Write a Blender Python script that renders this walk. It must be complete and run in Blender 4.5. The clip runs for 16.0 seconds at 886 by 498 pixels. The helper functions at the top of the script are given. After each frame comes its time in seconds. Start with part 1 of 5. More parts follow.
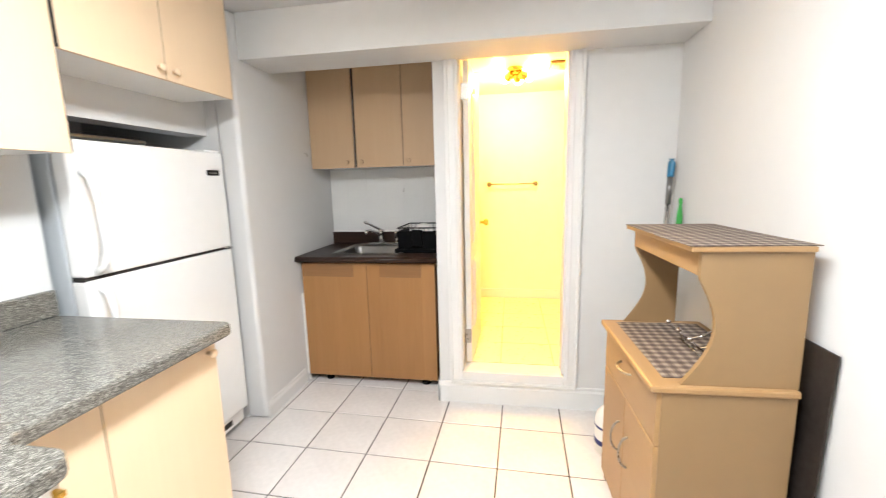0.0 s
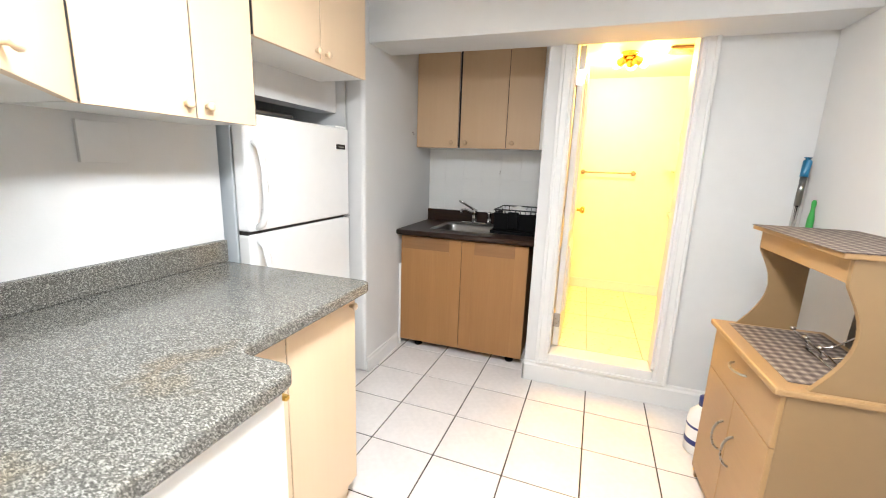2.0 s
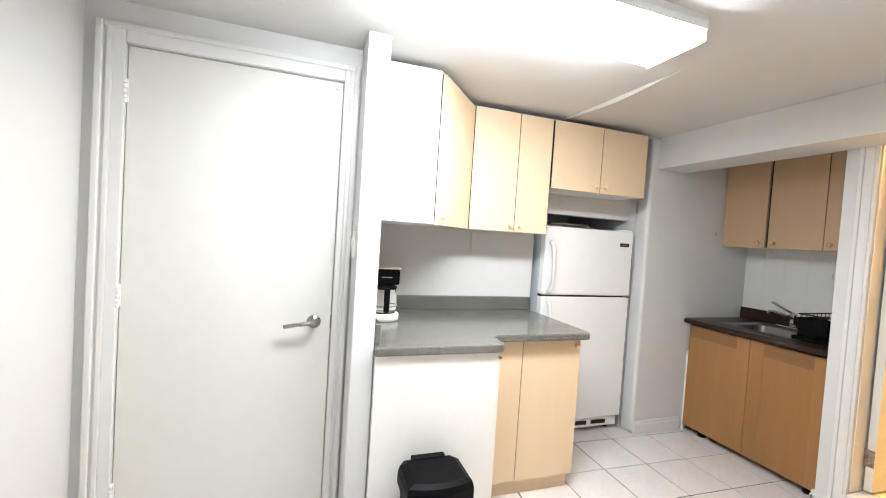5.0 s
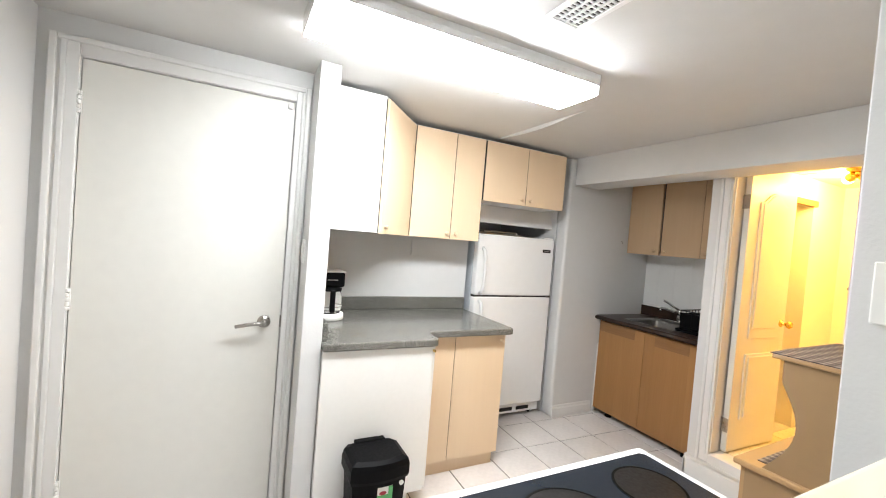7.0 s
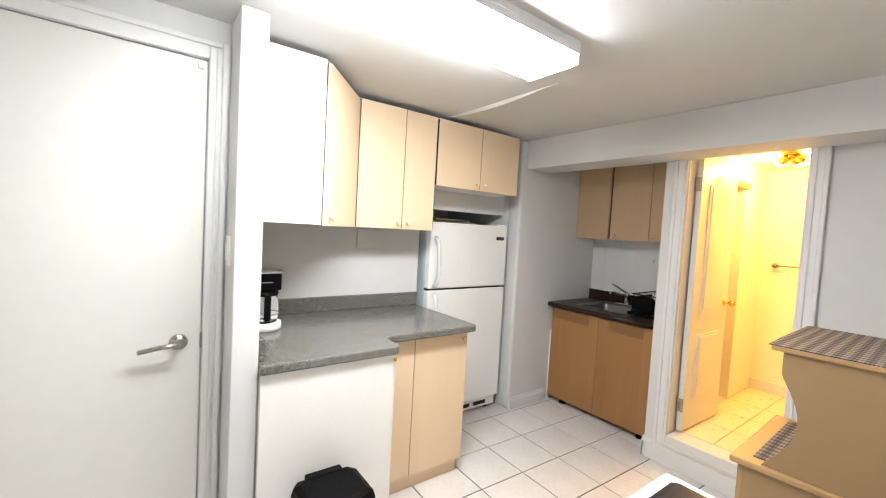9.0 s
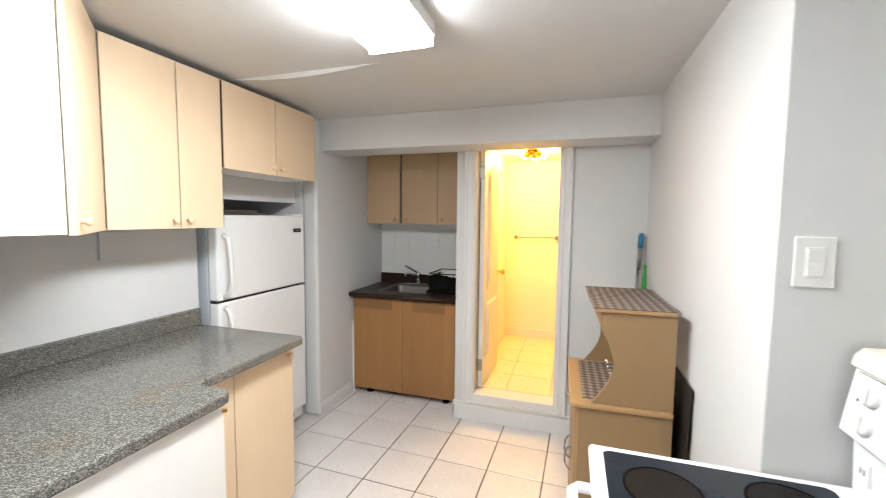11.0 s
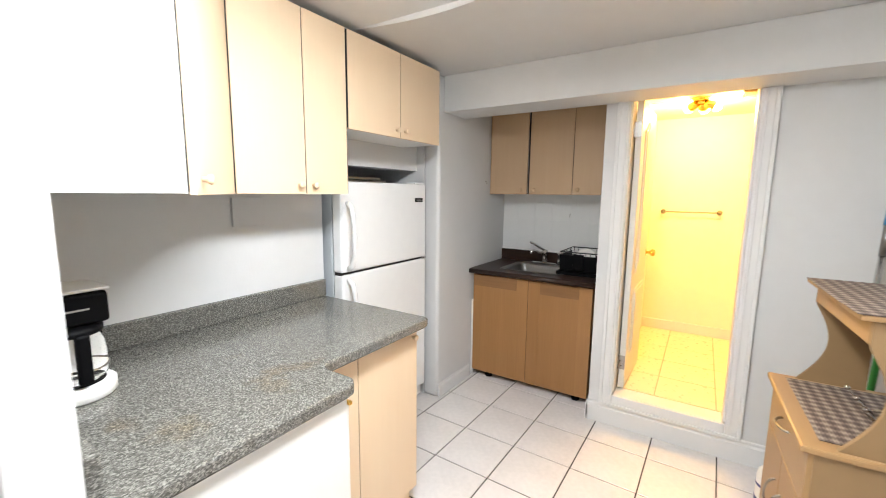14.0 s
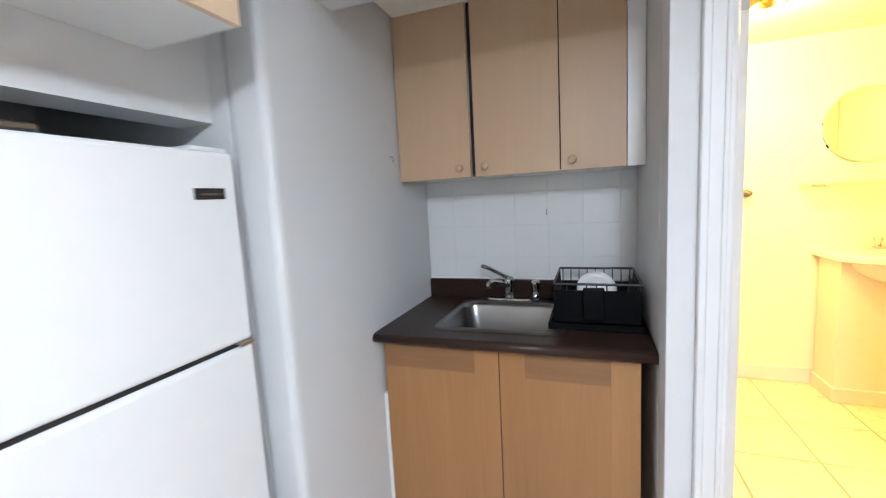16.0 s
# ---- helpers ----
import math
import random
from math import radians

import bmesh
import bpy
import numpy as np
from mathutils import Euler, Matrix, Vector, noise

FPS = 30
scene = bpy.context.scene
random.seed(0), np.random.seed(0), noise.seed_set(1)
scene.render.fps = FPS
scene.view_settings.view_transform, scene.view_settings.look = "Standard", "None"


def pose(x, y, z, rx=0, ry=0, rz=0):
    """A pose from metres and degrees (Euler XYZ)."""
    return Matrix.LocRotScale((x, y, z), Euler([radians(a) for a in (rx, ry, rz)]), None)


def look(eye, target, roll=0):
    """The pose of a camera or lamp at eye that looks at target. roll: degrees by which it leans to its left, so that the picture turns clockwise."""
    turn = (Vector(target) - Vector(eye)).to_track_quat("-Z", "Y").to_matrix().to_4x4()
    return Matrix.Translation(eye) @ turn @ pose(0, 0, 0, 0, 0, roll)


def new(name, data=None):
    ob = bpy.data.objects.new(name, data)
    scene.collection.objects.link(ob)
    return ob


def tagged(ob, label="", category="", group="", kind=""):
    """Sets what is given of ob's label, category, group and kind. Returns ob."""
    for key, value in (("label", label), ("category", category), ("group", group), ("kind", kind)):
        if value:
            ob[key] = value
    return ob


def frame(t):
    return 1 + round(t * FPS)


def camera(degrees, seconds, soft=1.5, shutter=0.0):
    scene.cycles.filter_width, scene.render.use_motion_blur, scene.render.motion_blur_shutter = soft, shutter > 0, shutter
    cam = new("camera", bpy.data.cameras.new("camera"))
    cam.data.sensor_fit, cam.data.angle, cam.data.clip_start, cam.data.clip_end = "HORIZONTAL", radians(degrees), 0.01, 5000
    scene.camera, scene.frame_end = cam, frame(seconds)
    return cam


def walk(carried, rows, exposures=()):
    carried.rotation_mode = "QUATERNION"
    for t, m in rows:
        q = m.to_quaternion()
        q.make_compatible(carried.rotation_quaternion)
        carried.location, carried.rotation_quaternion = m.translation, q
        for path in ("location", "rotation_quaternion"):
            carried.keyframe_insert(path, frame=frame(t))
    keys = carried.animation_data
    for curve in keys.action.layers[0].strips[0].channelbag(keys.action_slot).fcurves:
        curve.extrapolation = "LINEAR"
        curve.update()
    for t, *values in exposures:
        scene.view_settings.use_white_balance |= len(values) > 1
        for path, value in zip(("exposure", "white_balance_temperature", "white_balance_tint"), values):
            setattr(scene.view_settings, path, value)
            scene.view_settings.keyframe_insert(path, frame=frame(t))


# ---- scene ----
cam = camera(95.3, 16.0, soft=0.95, shutter=0.35)
PATH = [
    (0, (0.411, 0.203, 1.329), (0.078, 2.149, 1.01), -1.4),
    (0.5, (0.391, 0.139, 1.346), (-0.209, 2.016, 1.002), -1.2),
    (1, (0.29, 0.124, 1.348), (-0.367, 1.979, 0.994), 0.0),
    (1.5, (0.181, 0.078, 1.342), (-0.493, 1.921, 0.955), 1.0),
    (2, (0.236, 0.055, 1.336), (-0.397, 1.908, 0.925), 2.0),
    (2.5, (0.446, 0.086, 1.294), (-0.605, 1.747, 0.925), 1.7),
    (3, (0.689, 0.047, 1.334), (-0.852, 1.296, 1.073), 2.2),
    (3.5, (0.917, -0.108, 1.37), (-0.851, 0.811, 1.203), 1.3),
    (3.7, (0.999, -0.17, 1.394), (-0.827, 0.634, 1.262), 1.7),
    (5.8, (1.489, -0.221, 1.395), (-0.409, 0.407, 1.333), 3.8),
    (6, (1.511, -0.231, 1.405), (-0.374, 0.434, 1.351), 4.0),
    (6.5, (1.557, -0.269, 1.43), (-0.273, 0.537, 1.382), 4.5),
    (7, (1.606, -0.291, 1.446), (-0.179, 0.609, 1.395), 4.7),
    (7.5, (1.618, -0.289, 1.452), (-0.149, 0.646, 1.376), 4.7),
    (8, (1.565, -0.28, 1.45), (-0.186, 0.682, 1.348), 4.4),
    (8.2, (1.535, -0.27, 1.449), (-0.207, 0.707, 1.344), 4.3),
    (10.3, (0.852, -0.306, 1.494), (-0.154, 1.42, 1.399), 0.8),
    (10.5, (0.827, -0.318, 1.498), (-0.059, 1.472, 1.394), 0.6),
    (11, (0.794, -0.365, 1.503), (0.186, 1.534, 1.353), 0.6),
    (11.5, (0.81, -0.386, 1.491), (0.431, 1.566, 1.275), 0.7),
    (12, (0.817, -0.401, 1.486), (0.542, 1.56, 1.204), 0.7),
    (12.5, (0.806, -0.41, 1.474), (0.41, 1.525, 1.163), 0.8),
    (13, (0.706, -0.413, 1.486), (0.019, 1.446, 1.216), 1.0),
    (13.5, (0.597, -0.355, 1.497), (-0.308, 1.41, 1.241), 1.0),
    (14, (0.513, -0.115, 1.456), (-0.556, 1.553, 1.182), 0.6),
    (14.5, (0.429, 0.141, 1.422), (-0.672, 1.783, 1.117), 0.0),
    (15, (0.231, 0.474, 1.375), (-0.813, 2.151, 1.058), -0.6),
    (15.5, (0.01, 0.857, 1.352), (-0.932, 2.601, 1.085), -1.8),
    (16, (-0.208, 1.311, 1.364), (-0.895, 3.174, 1.127), -3.1),
]
EXPOSURES = [(0, 0.65, 6600, 11), (2.0, 0.6, 6500, 11), (3.5, 0.5, 6350, 10), (6.0, 0.14, 6600, 11), (8.0, 0.09, 6650, 11), (10.5, 0.03, 6600, 11),
             (12.5, 0.16, 6500, 11), (13.5, 0.32, 6550, 11), (14.0, 0.30, 6500, 11), (15.0, 0.30, 6150, 11), (15.5, 0.34, 5900, 10), (16.0, 0.48, 5700, 10)]
walk(cam, [(t, look(eye, target, roll)) for t, eye, target, roll in PATH], EXPOSURES)

# ---- world and light ----
world = bpy.data.worlds.new("world")
scene.world = world
world.use_nodes = True
world.node_tree.nodes["Background"].inputs["Color"].default_value = (0.8, 0.9, 1.0, 1)
world.node_tree.nodes["Background"].inputs["Strength"].default_value = 0.05
TUBE_LIGHT = 55.0     # glow of the kitchen's fluorescent diffuser
BATH_WATTS = 21.0     # each of the bathroom's bulbs
BATH_TOP = 2.125      # height of the bathroom ceiling
BATH_COLOR = (1.0, 0.565, 0.135)


# ---- materials ----
def mat(name, color, rough=0.6, metal=0.0, noise_scale=0.0, amount=0.06, bump=0.0, bump_scale=80.0,
        coat=0.0, transmission=0.0, per_object=0.0, spec=0.5):
    """A principled surface whose colour wanders at two scales, with fine relief."""
    m = bpy.data.materials.new(name)
    m.use_nodes = True
    nt = m.node_tree
    b = nt.nodes["Principled BSDF"]
    b.inputs["Roughness"].default_value = rough
    b.inputs["Metallic"].default_value = metal
    b.inputs["Coat Weight"].default_value = coat
    b.inputs["Specular IOR Level"].default_value = spec
    b.inputs["Transmission Weight"].default_value = transmission
    b.inputs["Base Color"].default_value = (*color, 1)
    tc = nt.nodes.new("ShaderNodeTexCoord")
    if noise_scale or per_object:
        n1 = nt.nodes.new("ShaderNodeTexNoise")
        n1.inputs["Scale"].default_value = noise_scale or 3.0
        n1.inputs["Detail"].default_value = 6
        n2 = nt.nodes.new("ShaderNodeTexNoise")
        n2.inputs["Scale"].default_value = (noise_scale or 3.0) * 9
        n2.inputs["Detail"].default_value = 4
        add = nt.nodes.new("ShaderNodeMath")
        add.operation = "ADD"
        nt.links.new(tc.outputs["Object"], n1.inputs["Vector"])
        nt.links.new(tc.outputs["Object"], n2.inputs["Vector"])
        nt.links.new(n1.outputs["Fac"], add.inputs[0])
        nt.links.new(n2.outputs["Fac"], add.inputs[1])
        val = add.outputs[0]
        if per_object:
            info = nt.nodes.new("ShaderNodeObjectInfo")
            mul = nt.nodes.new("ShaderNodeMath")
            mul.operation = "MULTIPLY_ADD"
            mul.inputs[1].default_value = per_object
            nt.links.new(info.outputs["Random"], mul.inputs[0])
            nt.links.new(val, mul.inputs[2])
            val = mul.outputs[0]
        mr = nt.nodes.new("ShaderNodeMapRange")
        mr.inputs["From Min"].default_value = 0.6
        mr.inputs["From Max"].default_value = 1.4 + per_object
        mr.inputs["To Min"].default_value = 1 - amount
        mr.inputs["To Max"].default_value = 1 + amount
        nt.links.new(val, mr.inputs["Value"])
        mix = nt.nodes.new("ShaderNodeMix")
        mix.data_type, mix.blend_type = "RGBA", "MULTIPLY"
        mix.inputs["Factor"].default_value = 1.0
        mix.inputs[6].default_value = (*color, 1)
        nt.links.new(mr.outputs[0], mix.inputs[7])
        nt.links.new(mix.outputs[2], b.inputs["Base Color"])
        rr = nt.nodes.new("ShaderNodeMapRange")
        rr.inputs["From Min"].default_value, rr.inputs["From Max"].default_value = 0.3, 0.7
        rr.inputs["To Min"].default_value, rr.inputs["To Max"].default_value = max(rough * 0.85, 0.02), min(rough * 1.15, 1)
        nt.links.new(n2.outputs["Fac"], rr.inputs["Value"])
        if amount > 0.025:
            nt.links.new(rr.outputs[0], b.inputs["Roughness"])
    if bump:
        n3 = nt.nodes.new("ShaderNodeTexNoise")
        n3.inputs["Scale"].default_value = bump_scale
        n3.inputs["Detail"].default_value = 3
        bp = nt.nodes.new("ShaderNodeBump")
        bp.inputs["Strength"].default_value = bump
        bp.inputs["Distance"].default_value = 0.004
        nt.links.new(tc.outputs["Object"], n3.inputs["Vector"])
        nt.links.new(n3.outputs["Fac"], bp.inputs["Height"])
        nt.links.new(bp.outputs[0], b.inputs["Normal"])
    return m


def wood(name, light, dark, rough=0.45, scale=6.0, stretch=(1, 1, 0.06), contrast=1.0, per_object=0.0):
    """Grain drawn out along one axis."""
    m = bpy.data.materials.new(name)
    m.use_nodes = True
    nt = m.node_tree
    b = nt.nodes["Principled BSDF"]
    b.inputs["Roughness"].default_value = rough
    tc = nt.nodes.new("ShaderNodeTexCoord")
    mp = nt.nodes.new("ShaderNodeMapping")
    mp.inputs["Scale"].default_value = stretch
    nt.links.new(tc.outputs["Object"], mp.inputs["Vector"])
    n1 = nt.nodes.new("ShaderNodeTexNoise")
    n1.inputs["Scale"].default_value, n1.inputs["Detail"].default_value = scale, 8
    n1.inputs["Distortion"].default_value = 0.8
    n2 = nt.nodes.new("ShaderNodeTexNoise")
    n2.inputs["Scale"].default_value, n2.inputs["Detail"].default_value = scale * 14, 5
    for n in (n1, n2):
        nt.links.new(mp.outputs[0], n.inputs["Vector"])
    add = nt.nodes.new("ShaderNodeMath")
    add.operation = "MULTIPLY_ADD"
    add.inputs[1].default_value = 0.55
    nt.links.new(n2.outputs["Fac"], add.inputs[0])
    nt.links.new(n1.outputs["Fac"], add.inputs[2])
    val = add.outputs[0]
    if per_object:
        info = nt.nodes.new("ShaderNodeObjectInfo")
        ob = nt.nodes.new("ShaderNodeMath")
        ob.operation = "MULTIPLY_ADD"
        ob.inputs[1].default_value = per_object
        nt.links.new(info.outputs["Random"], ob.inputs[0])
        nt.links.new(val, ob.inputs[2])
        val = ob.outputs[0]
    mr = nt.nodes.new("ShaderNodeMapRange")
    mr.inputs["From Min"].default_value = 0.775 - 0.3 / contrast
    mr.inputs["From Max"].default_value = 0.775 + 0.3 / contrast + per_object
    nt.links.new(val, mr.inputs["Value"])
    mix = nt.nodes.new("ShaderNodeMix")
    mix.data_type = "RGBA"
    mix.inputs[6].default_value, mix.inputs[7].default_value = (*dark, 1), (*light, 1)
    nt.links.new(mr.outputs[0], mix.inputs["Factor"])
    nt.links.new(mix.outputs[2], b.inputs["Base Color"])
    bp = nt.nodes.new("ShaderNodeBump")
    bp.inputs["Strength"].default_value, bp.inputs["Distance"].default_value = 0.08, 0.002
    nt.links.new(n2.outputs["Fac"], bp.inputs["Height"])
    nt.links.new(bp.outputs[0], b.inputs["Normal"])
    return m


def granite_laminate():
    """Grey speckled laminate with dark, white and brown chips."""
    m = bpy.data.materials.new("granite laminate")
    m.use_nodes = True
    nt = m.node_tree
    b = nt.nodes["Principled BSDF"]
    b.inputs["Roughness"].default_value = 0.24
    tc = nt.nodes.new("ShaderNodeTexCoord")
    v1 = nt.nodes.new("ShaderNodeTexVoronoi")
    v1.inputs["Scale"].default_value = 400
    v2 = nt.nodes.new("ShaderNodeTexNoise")
    v2.inputs["Scale"].default_value, v2.inputs["Detail"].default_value = 220, 6
    v2.inputs["Roughness"].default_value = 0.7
    for n in (v1, v2):
        nt.links.new(tc.outputs["Object"], n.inputs["Vector"])
    sep = nt.nodes.new("ShaderNodeSeparateColor")
    nt.links.new(v1.outputs["Color"], sep.inputs[0])
    add = nt.nodes.new("ShaderNodeMath")
    add.operation = "MULTIPLY_ADD"
    add.inputs[1].default_value = 0.55
    nt.links.new(sep.outputs[0], add.inputs[0])
    nt.links.new(v2.outputs["Fac"], add.inputs[2])
    ramp = nt.nodes.new("ShaderNodeValToRGB")
    e = ramp.color_ramp.elements
    e[0].position, e[0].color = 0.40, (0.050, 0.048, 0.043, 1)
    e[1].position, e[1].color = 1.0, (0.285, 0.277, 0.25, 1)
    for p, c in ((0.62, (0.076, 0.073, 0.065, 1)), (0.76, (0.106, 0.102, 0.090, 1)), (0.88, (0.150, 0.145, 0.128, 1))):
        k = e.new(p)
        k.color = c
    nt.links.new(add.outputs[0], ramp.inputs[0])
    # rusty worn patch and faint stains
    st = nt.nodes.new("ShaderNodeTexNoise")
    st.inputs["Scale"].default_value, st.inputs["Detail"].default_value = 5.5, 4
    nt.links.new(tc.outputs["Object"], st.inputs["Vector"])
    sr = nt.nodes.new("ShaderNodeMapRange")
    sr.inputs["From Min"].default_value, sr.inputs["From Max"].default_value = 0.64, 0.78
    sr.inputs["To Max"].default_value = 0.55
    nt.links.new(st.outputs["Fac"], sr.inputs["Value"])
    mix = nt.nodes.new("ShaderNodeMix")
    mix.data_type, mix.blend_type = "RGBA", "MULTIPLY"
    mix.inputs[7].default_value = (0.85, 0.62, 0.38, 1)
    nt.links.new(sr.outputs[0], mix.inputs["Factor"])
    nt.links.new(ramp.outputs[0], mix.inputs[6])
    col = mix.outputs[2]
    for at, size in (((0.315, -0.155, 0.036), (0.085, 0.045, 0.1)), ((0.335, -0.41, 0.036), (0.07, 0.06, 0.1)), ((0.25, -0.10, 0.036), (0.05, 0.03, 0.1))):
        mp = nt.nodes.new("ShaderNodeMapping")
        mp.vector_type = "TEXTURE"
        mp.inputs["Location"].default_value, mp.inputs["Scale"].default_value = at, size
        nt.links.new(tc.outputs["Object"], mp.inputs["Vector"])
        ln = nt.nodes.new("ShaderNodeVectorMath")
        ln.operation = "LENGTH"
        nt.links.new(mp.outputs[0], ln.inputs[0])
        wob = nt.nodes.new("ShaderNodeTexNoise")
        wob.inputs["Scale"].default_value, wob.inputs["Detail"].default_value = 28, 5
        nt.links.new(tc.outputs["Object"], wob.inputs["Vector"])
        edge = nt.nodes.new("ShaderNodeMath")
        edge.operation = "MULTIPLY_ADD"
        edge.inputs[1].default_value = 2.2
        nt.links.new(wob.outputs["Fac"], edge.inputs[0])
        nt.links.new(ln.outputs["Value"], edge.inputs[2])
        patch = nt.nodes.new("ShaderNodeMapRange")
        patch.inputs["From Min"].default_value, patch.inputs["From Max"].default_value = 0.9, 2.2
        patch.inputs["To Min"].default_value, patch.inputs["To Max"].default_value = 0.5, 0.0
        nt.links.new(edge.outputs[0], patch.inputs["Value"])
        rust = nt.nodes.new("ShaderNodeMix")
        rust.data_type, rust.blend_type = "RGBA", "MULTIPLY"
        rust.inputs[7].default_value = (1.0, 0.76, 0.44, 1)
        nt.links.new(patch.outputs[0], rust.inputs["Factor"])
        nt.links.new(col, rust.inputs[6])
        col = rust.outputs[2]
    nt.links.new(col, b.inputs["Base Color"])
    rr = nt.nodes.new("ShaderNodeMapRange")
    rr.inputs["To Min"].default_value, rr.inputs["To Max"].default_value = 0.15, 0.20
    nt.links.new(st.outputs["Fac"], rr.inputs["Value"])
    nt.links.new(rr.outputs[0], b.inputs["Roughness"])
    return m


def plaid():
    """Woven placemat: brown and cream checks crossed by thin light threads."""
    m = bpy.data.materials.new("plaid weave")
    m.use_nodes = True
    nt = m.node_tree
    b = nt.nodes["Principled BSDF"]
    b.inputs["Roughness"].default_value = 0.85
    tc = nt.nodes.new("ShaderNodeTexCoord")
    outs = []
    for axis, scale in (("X", 9.0), ("Y", 9.0), ("X", 36.0), ("Y", 36.0)):
        w = nt.nodes.new("ShaderNodeTexWave")
        w.bands_direction = axis
        w.inputs["Scale"].default_value = scale
        w.inputs["Distortion"].default_value = 0.4
        nt.links.new(tc.outputs["Object"], w.inputs["Vector"])
        outs.append(w.outputs["Fac"])

    def math2(op, a, c):
        n = nt.nodes.new("ShaderNodeMath")
        n.operation = op
        nt.links.new(a, n.inputs[0])
        if isinstance(c, float):
            n.inputs[1].default_value = c
        else:
            nt.links.new(c, n.inputs[1])
        return n.outputs[0]
    broad = math2("ADD", outs[0], outs[1])
    thin = math2("MULTIPLY", math2("ADD", outs[2], outs[3]), 0.5)
    val = math2("ADD", math2("MULTIPLY", broad, 0.36), math2("MULTIPLY", thin, 0.36))
    ramp = nt.nodes.new("ShaderNodeValToRGB")
    e = ramp.color_ramp.elements
    e[0].position, e[0].color = 0.12, (0.05, 0.035, 0.029, 1)
    e[1].position, e[1].color = 0.95, (0.33, 0.275, 0.225, 1)
    k = e.new(0.5)
    k.color = (0.125, 0.092, 0.075, 1)
    nt.links.new(val, ramp.inputs[0])
    nt.links.new(ramp.outputs[0], b.inputs["Base Color"])
    bp = nt.nodes.new("ShaderNodeBump")
    bp.inputs["Strength"].default_value, bp.inputs["Distance"].default_value = 0.4, 0.001
    nt.links.new(thin, bp.inputs["Height"])
    nt.links.new(bp.outputs[0], b.inputs["Normal"])
    return m


def glow(name, color, strength):
    m = bpy.data.materials.new(name)
    m.use_nodes = True
    b = m.node_tree.nodes["Principled BSDF"]
    b.inputs["Base Color"].default_value = (*color, 1)
    b.inputs["Emission Color"].default_value = (*color, 1)
    b.inputs["Emission Strength"].default_value = strength
    return m


WALL = mat("white wall paint", (0.63, 0.624, 0.613), 0.62, noise_scale=1.6, amount=0.03, bump=0.12, bump_scale=120)
CEIL = mat("ceiling paint", (0.60, 0.592, 0.58), 0.8, noise_scale=1.2, amount=0.04, bump=0.2, bump_scale=90)
TRIM = mat("white gloss trim", (0.70, 0.692, 0.675), 0.42, noise_scale=2.5, amount=0.024, bump=0.015, bump_scale=40)
DOORP = mat("door paint", (0.68, 0.665, 0.62), 0.42, noise_scale=2.0, amount=0.03, bump=0.05, bump_scale=70)
TILE = mat("glazed floor tile", (0.70, 0.664, 0.64), 0.22, noise_scale=4.0, amount=0.11, bump=0.03, bump_scale=30, per_object=0.3)
GROUT = mat("dark grout", (0.035, 0.028, 0.023), 0.9, noise_scale=6.0, amount=0.5)
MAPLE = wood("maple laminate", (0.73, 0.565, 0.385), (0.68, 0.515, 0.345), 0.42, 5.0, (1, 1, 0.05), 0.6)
# Same maple, darkened to put the alcove's shade into the colour.
MAPLE_SHADE = wood("shade-darkened maple laminate", (0.51, 0.352, 0.215), (0.455, 0.308, 0.18), 0.42, 5.0, (1, 1, 0.05), 0.6)
BIRCH = wood("birch veneer", (0.375, 0.187, 0.066), (0.265, 0.125, 0.042), 0.4, 7.0, (1, 1, 0.05), 1.2, per_object=0.5)
BIRCH_H = wood("birch veneer laid across", (0.26, 0.13, 0.050), (0.20, 0.097, 0.036), 0.4, 7.0, (0.05, 1, 1), 1.2)
# Darker than the cart's fronts: shade on its sides is in this colour.
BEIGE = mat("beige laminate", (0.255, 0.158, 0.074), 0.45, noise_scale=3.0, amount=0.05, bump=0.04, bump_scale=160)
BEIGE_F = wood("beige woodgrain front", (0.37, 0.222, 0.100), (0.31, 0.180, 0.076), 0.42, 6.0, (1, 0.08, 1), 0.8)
DARKTOP = wood("dark brown laminate", (0.042, 0.022, 0.015), (0.016, 0.009, 0.007), 0.3, 9.0, (0.08, 1, 1), 1.0)
DARKTOP.node_tree.nodes["Principled BSDF"].inputs["Specular IOR Level"].default_value = 0.2
GRANITE = granite_laminate()
ENAMEL = mat("white enamel", (0.80, 0.80, 0.79), 0.25, noise_scale=2.0, amount=0.02, bump=0.05, bump_scale=260)
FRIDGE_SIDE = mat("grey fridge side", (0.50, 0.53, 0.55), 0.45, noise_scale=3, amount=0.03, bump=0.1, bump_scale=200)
CREAM = mat("cream plastic", (0.74, 0.71, 0.59), 0.4, noise_scale=3.0, amount=0.03)
MELAMINE = mat("white melamine", (0.78, 0.77, 0.74), 0.4, noise_scale=3.0, amount=0.02)
PLASTIC = mat("white plastic", (0.78, 0.77, 0.74), 0.35, noise_scale=4.0, amount=0.02)
BLACKP = mat("black plastic", (0.0025, 0.0025, 0.003), 0.5, noise_scale=8.0, amount=0.2, bump=0.1, bump_scale=300, spec=0.08)
GAP = mat("dark gap", (0.016, 0.013, 0.011), 0.8, noise_scale=5.0, amount=0.3)
COOKGLASS = mat("dark glass ceramic", (0.0135, 0.0175, 0.0245), 0.24, noise_scale=9.0, amount=0.02, spec=0.2)
BURNER = mat("burner print", (0.0080, 0.0066, 0.0060), 0.5, noise_scale=14.0, amount=0.5, spec=0.15)
RING = mat("burner ring print", (0.0022, 0.0020, 0.0018), 0.6, noise_scale=30.0, amount=0.4, spec=0.05)
STEEL = mat("brushed steel", (0.23, 0.227, 0.222), 0.3, 1.0, noise_scale=3.0, amount=0.02)
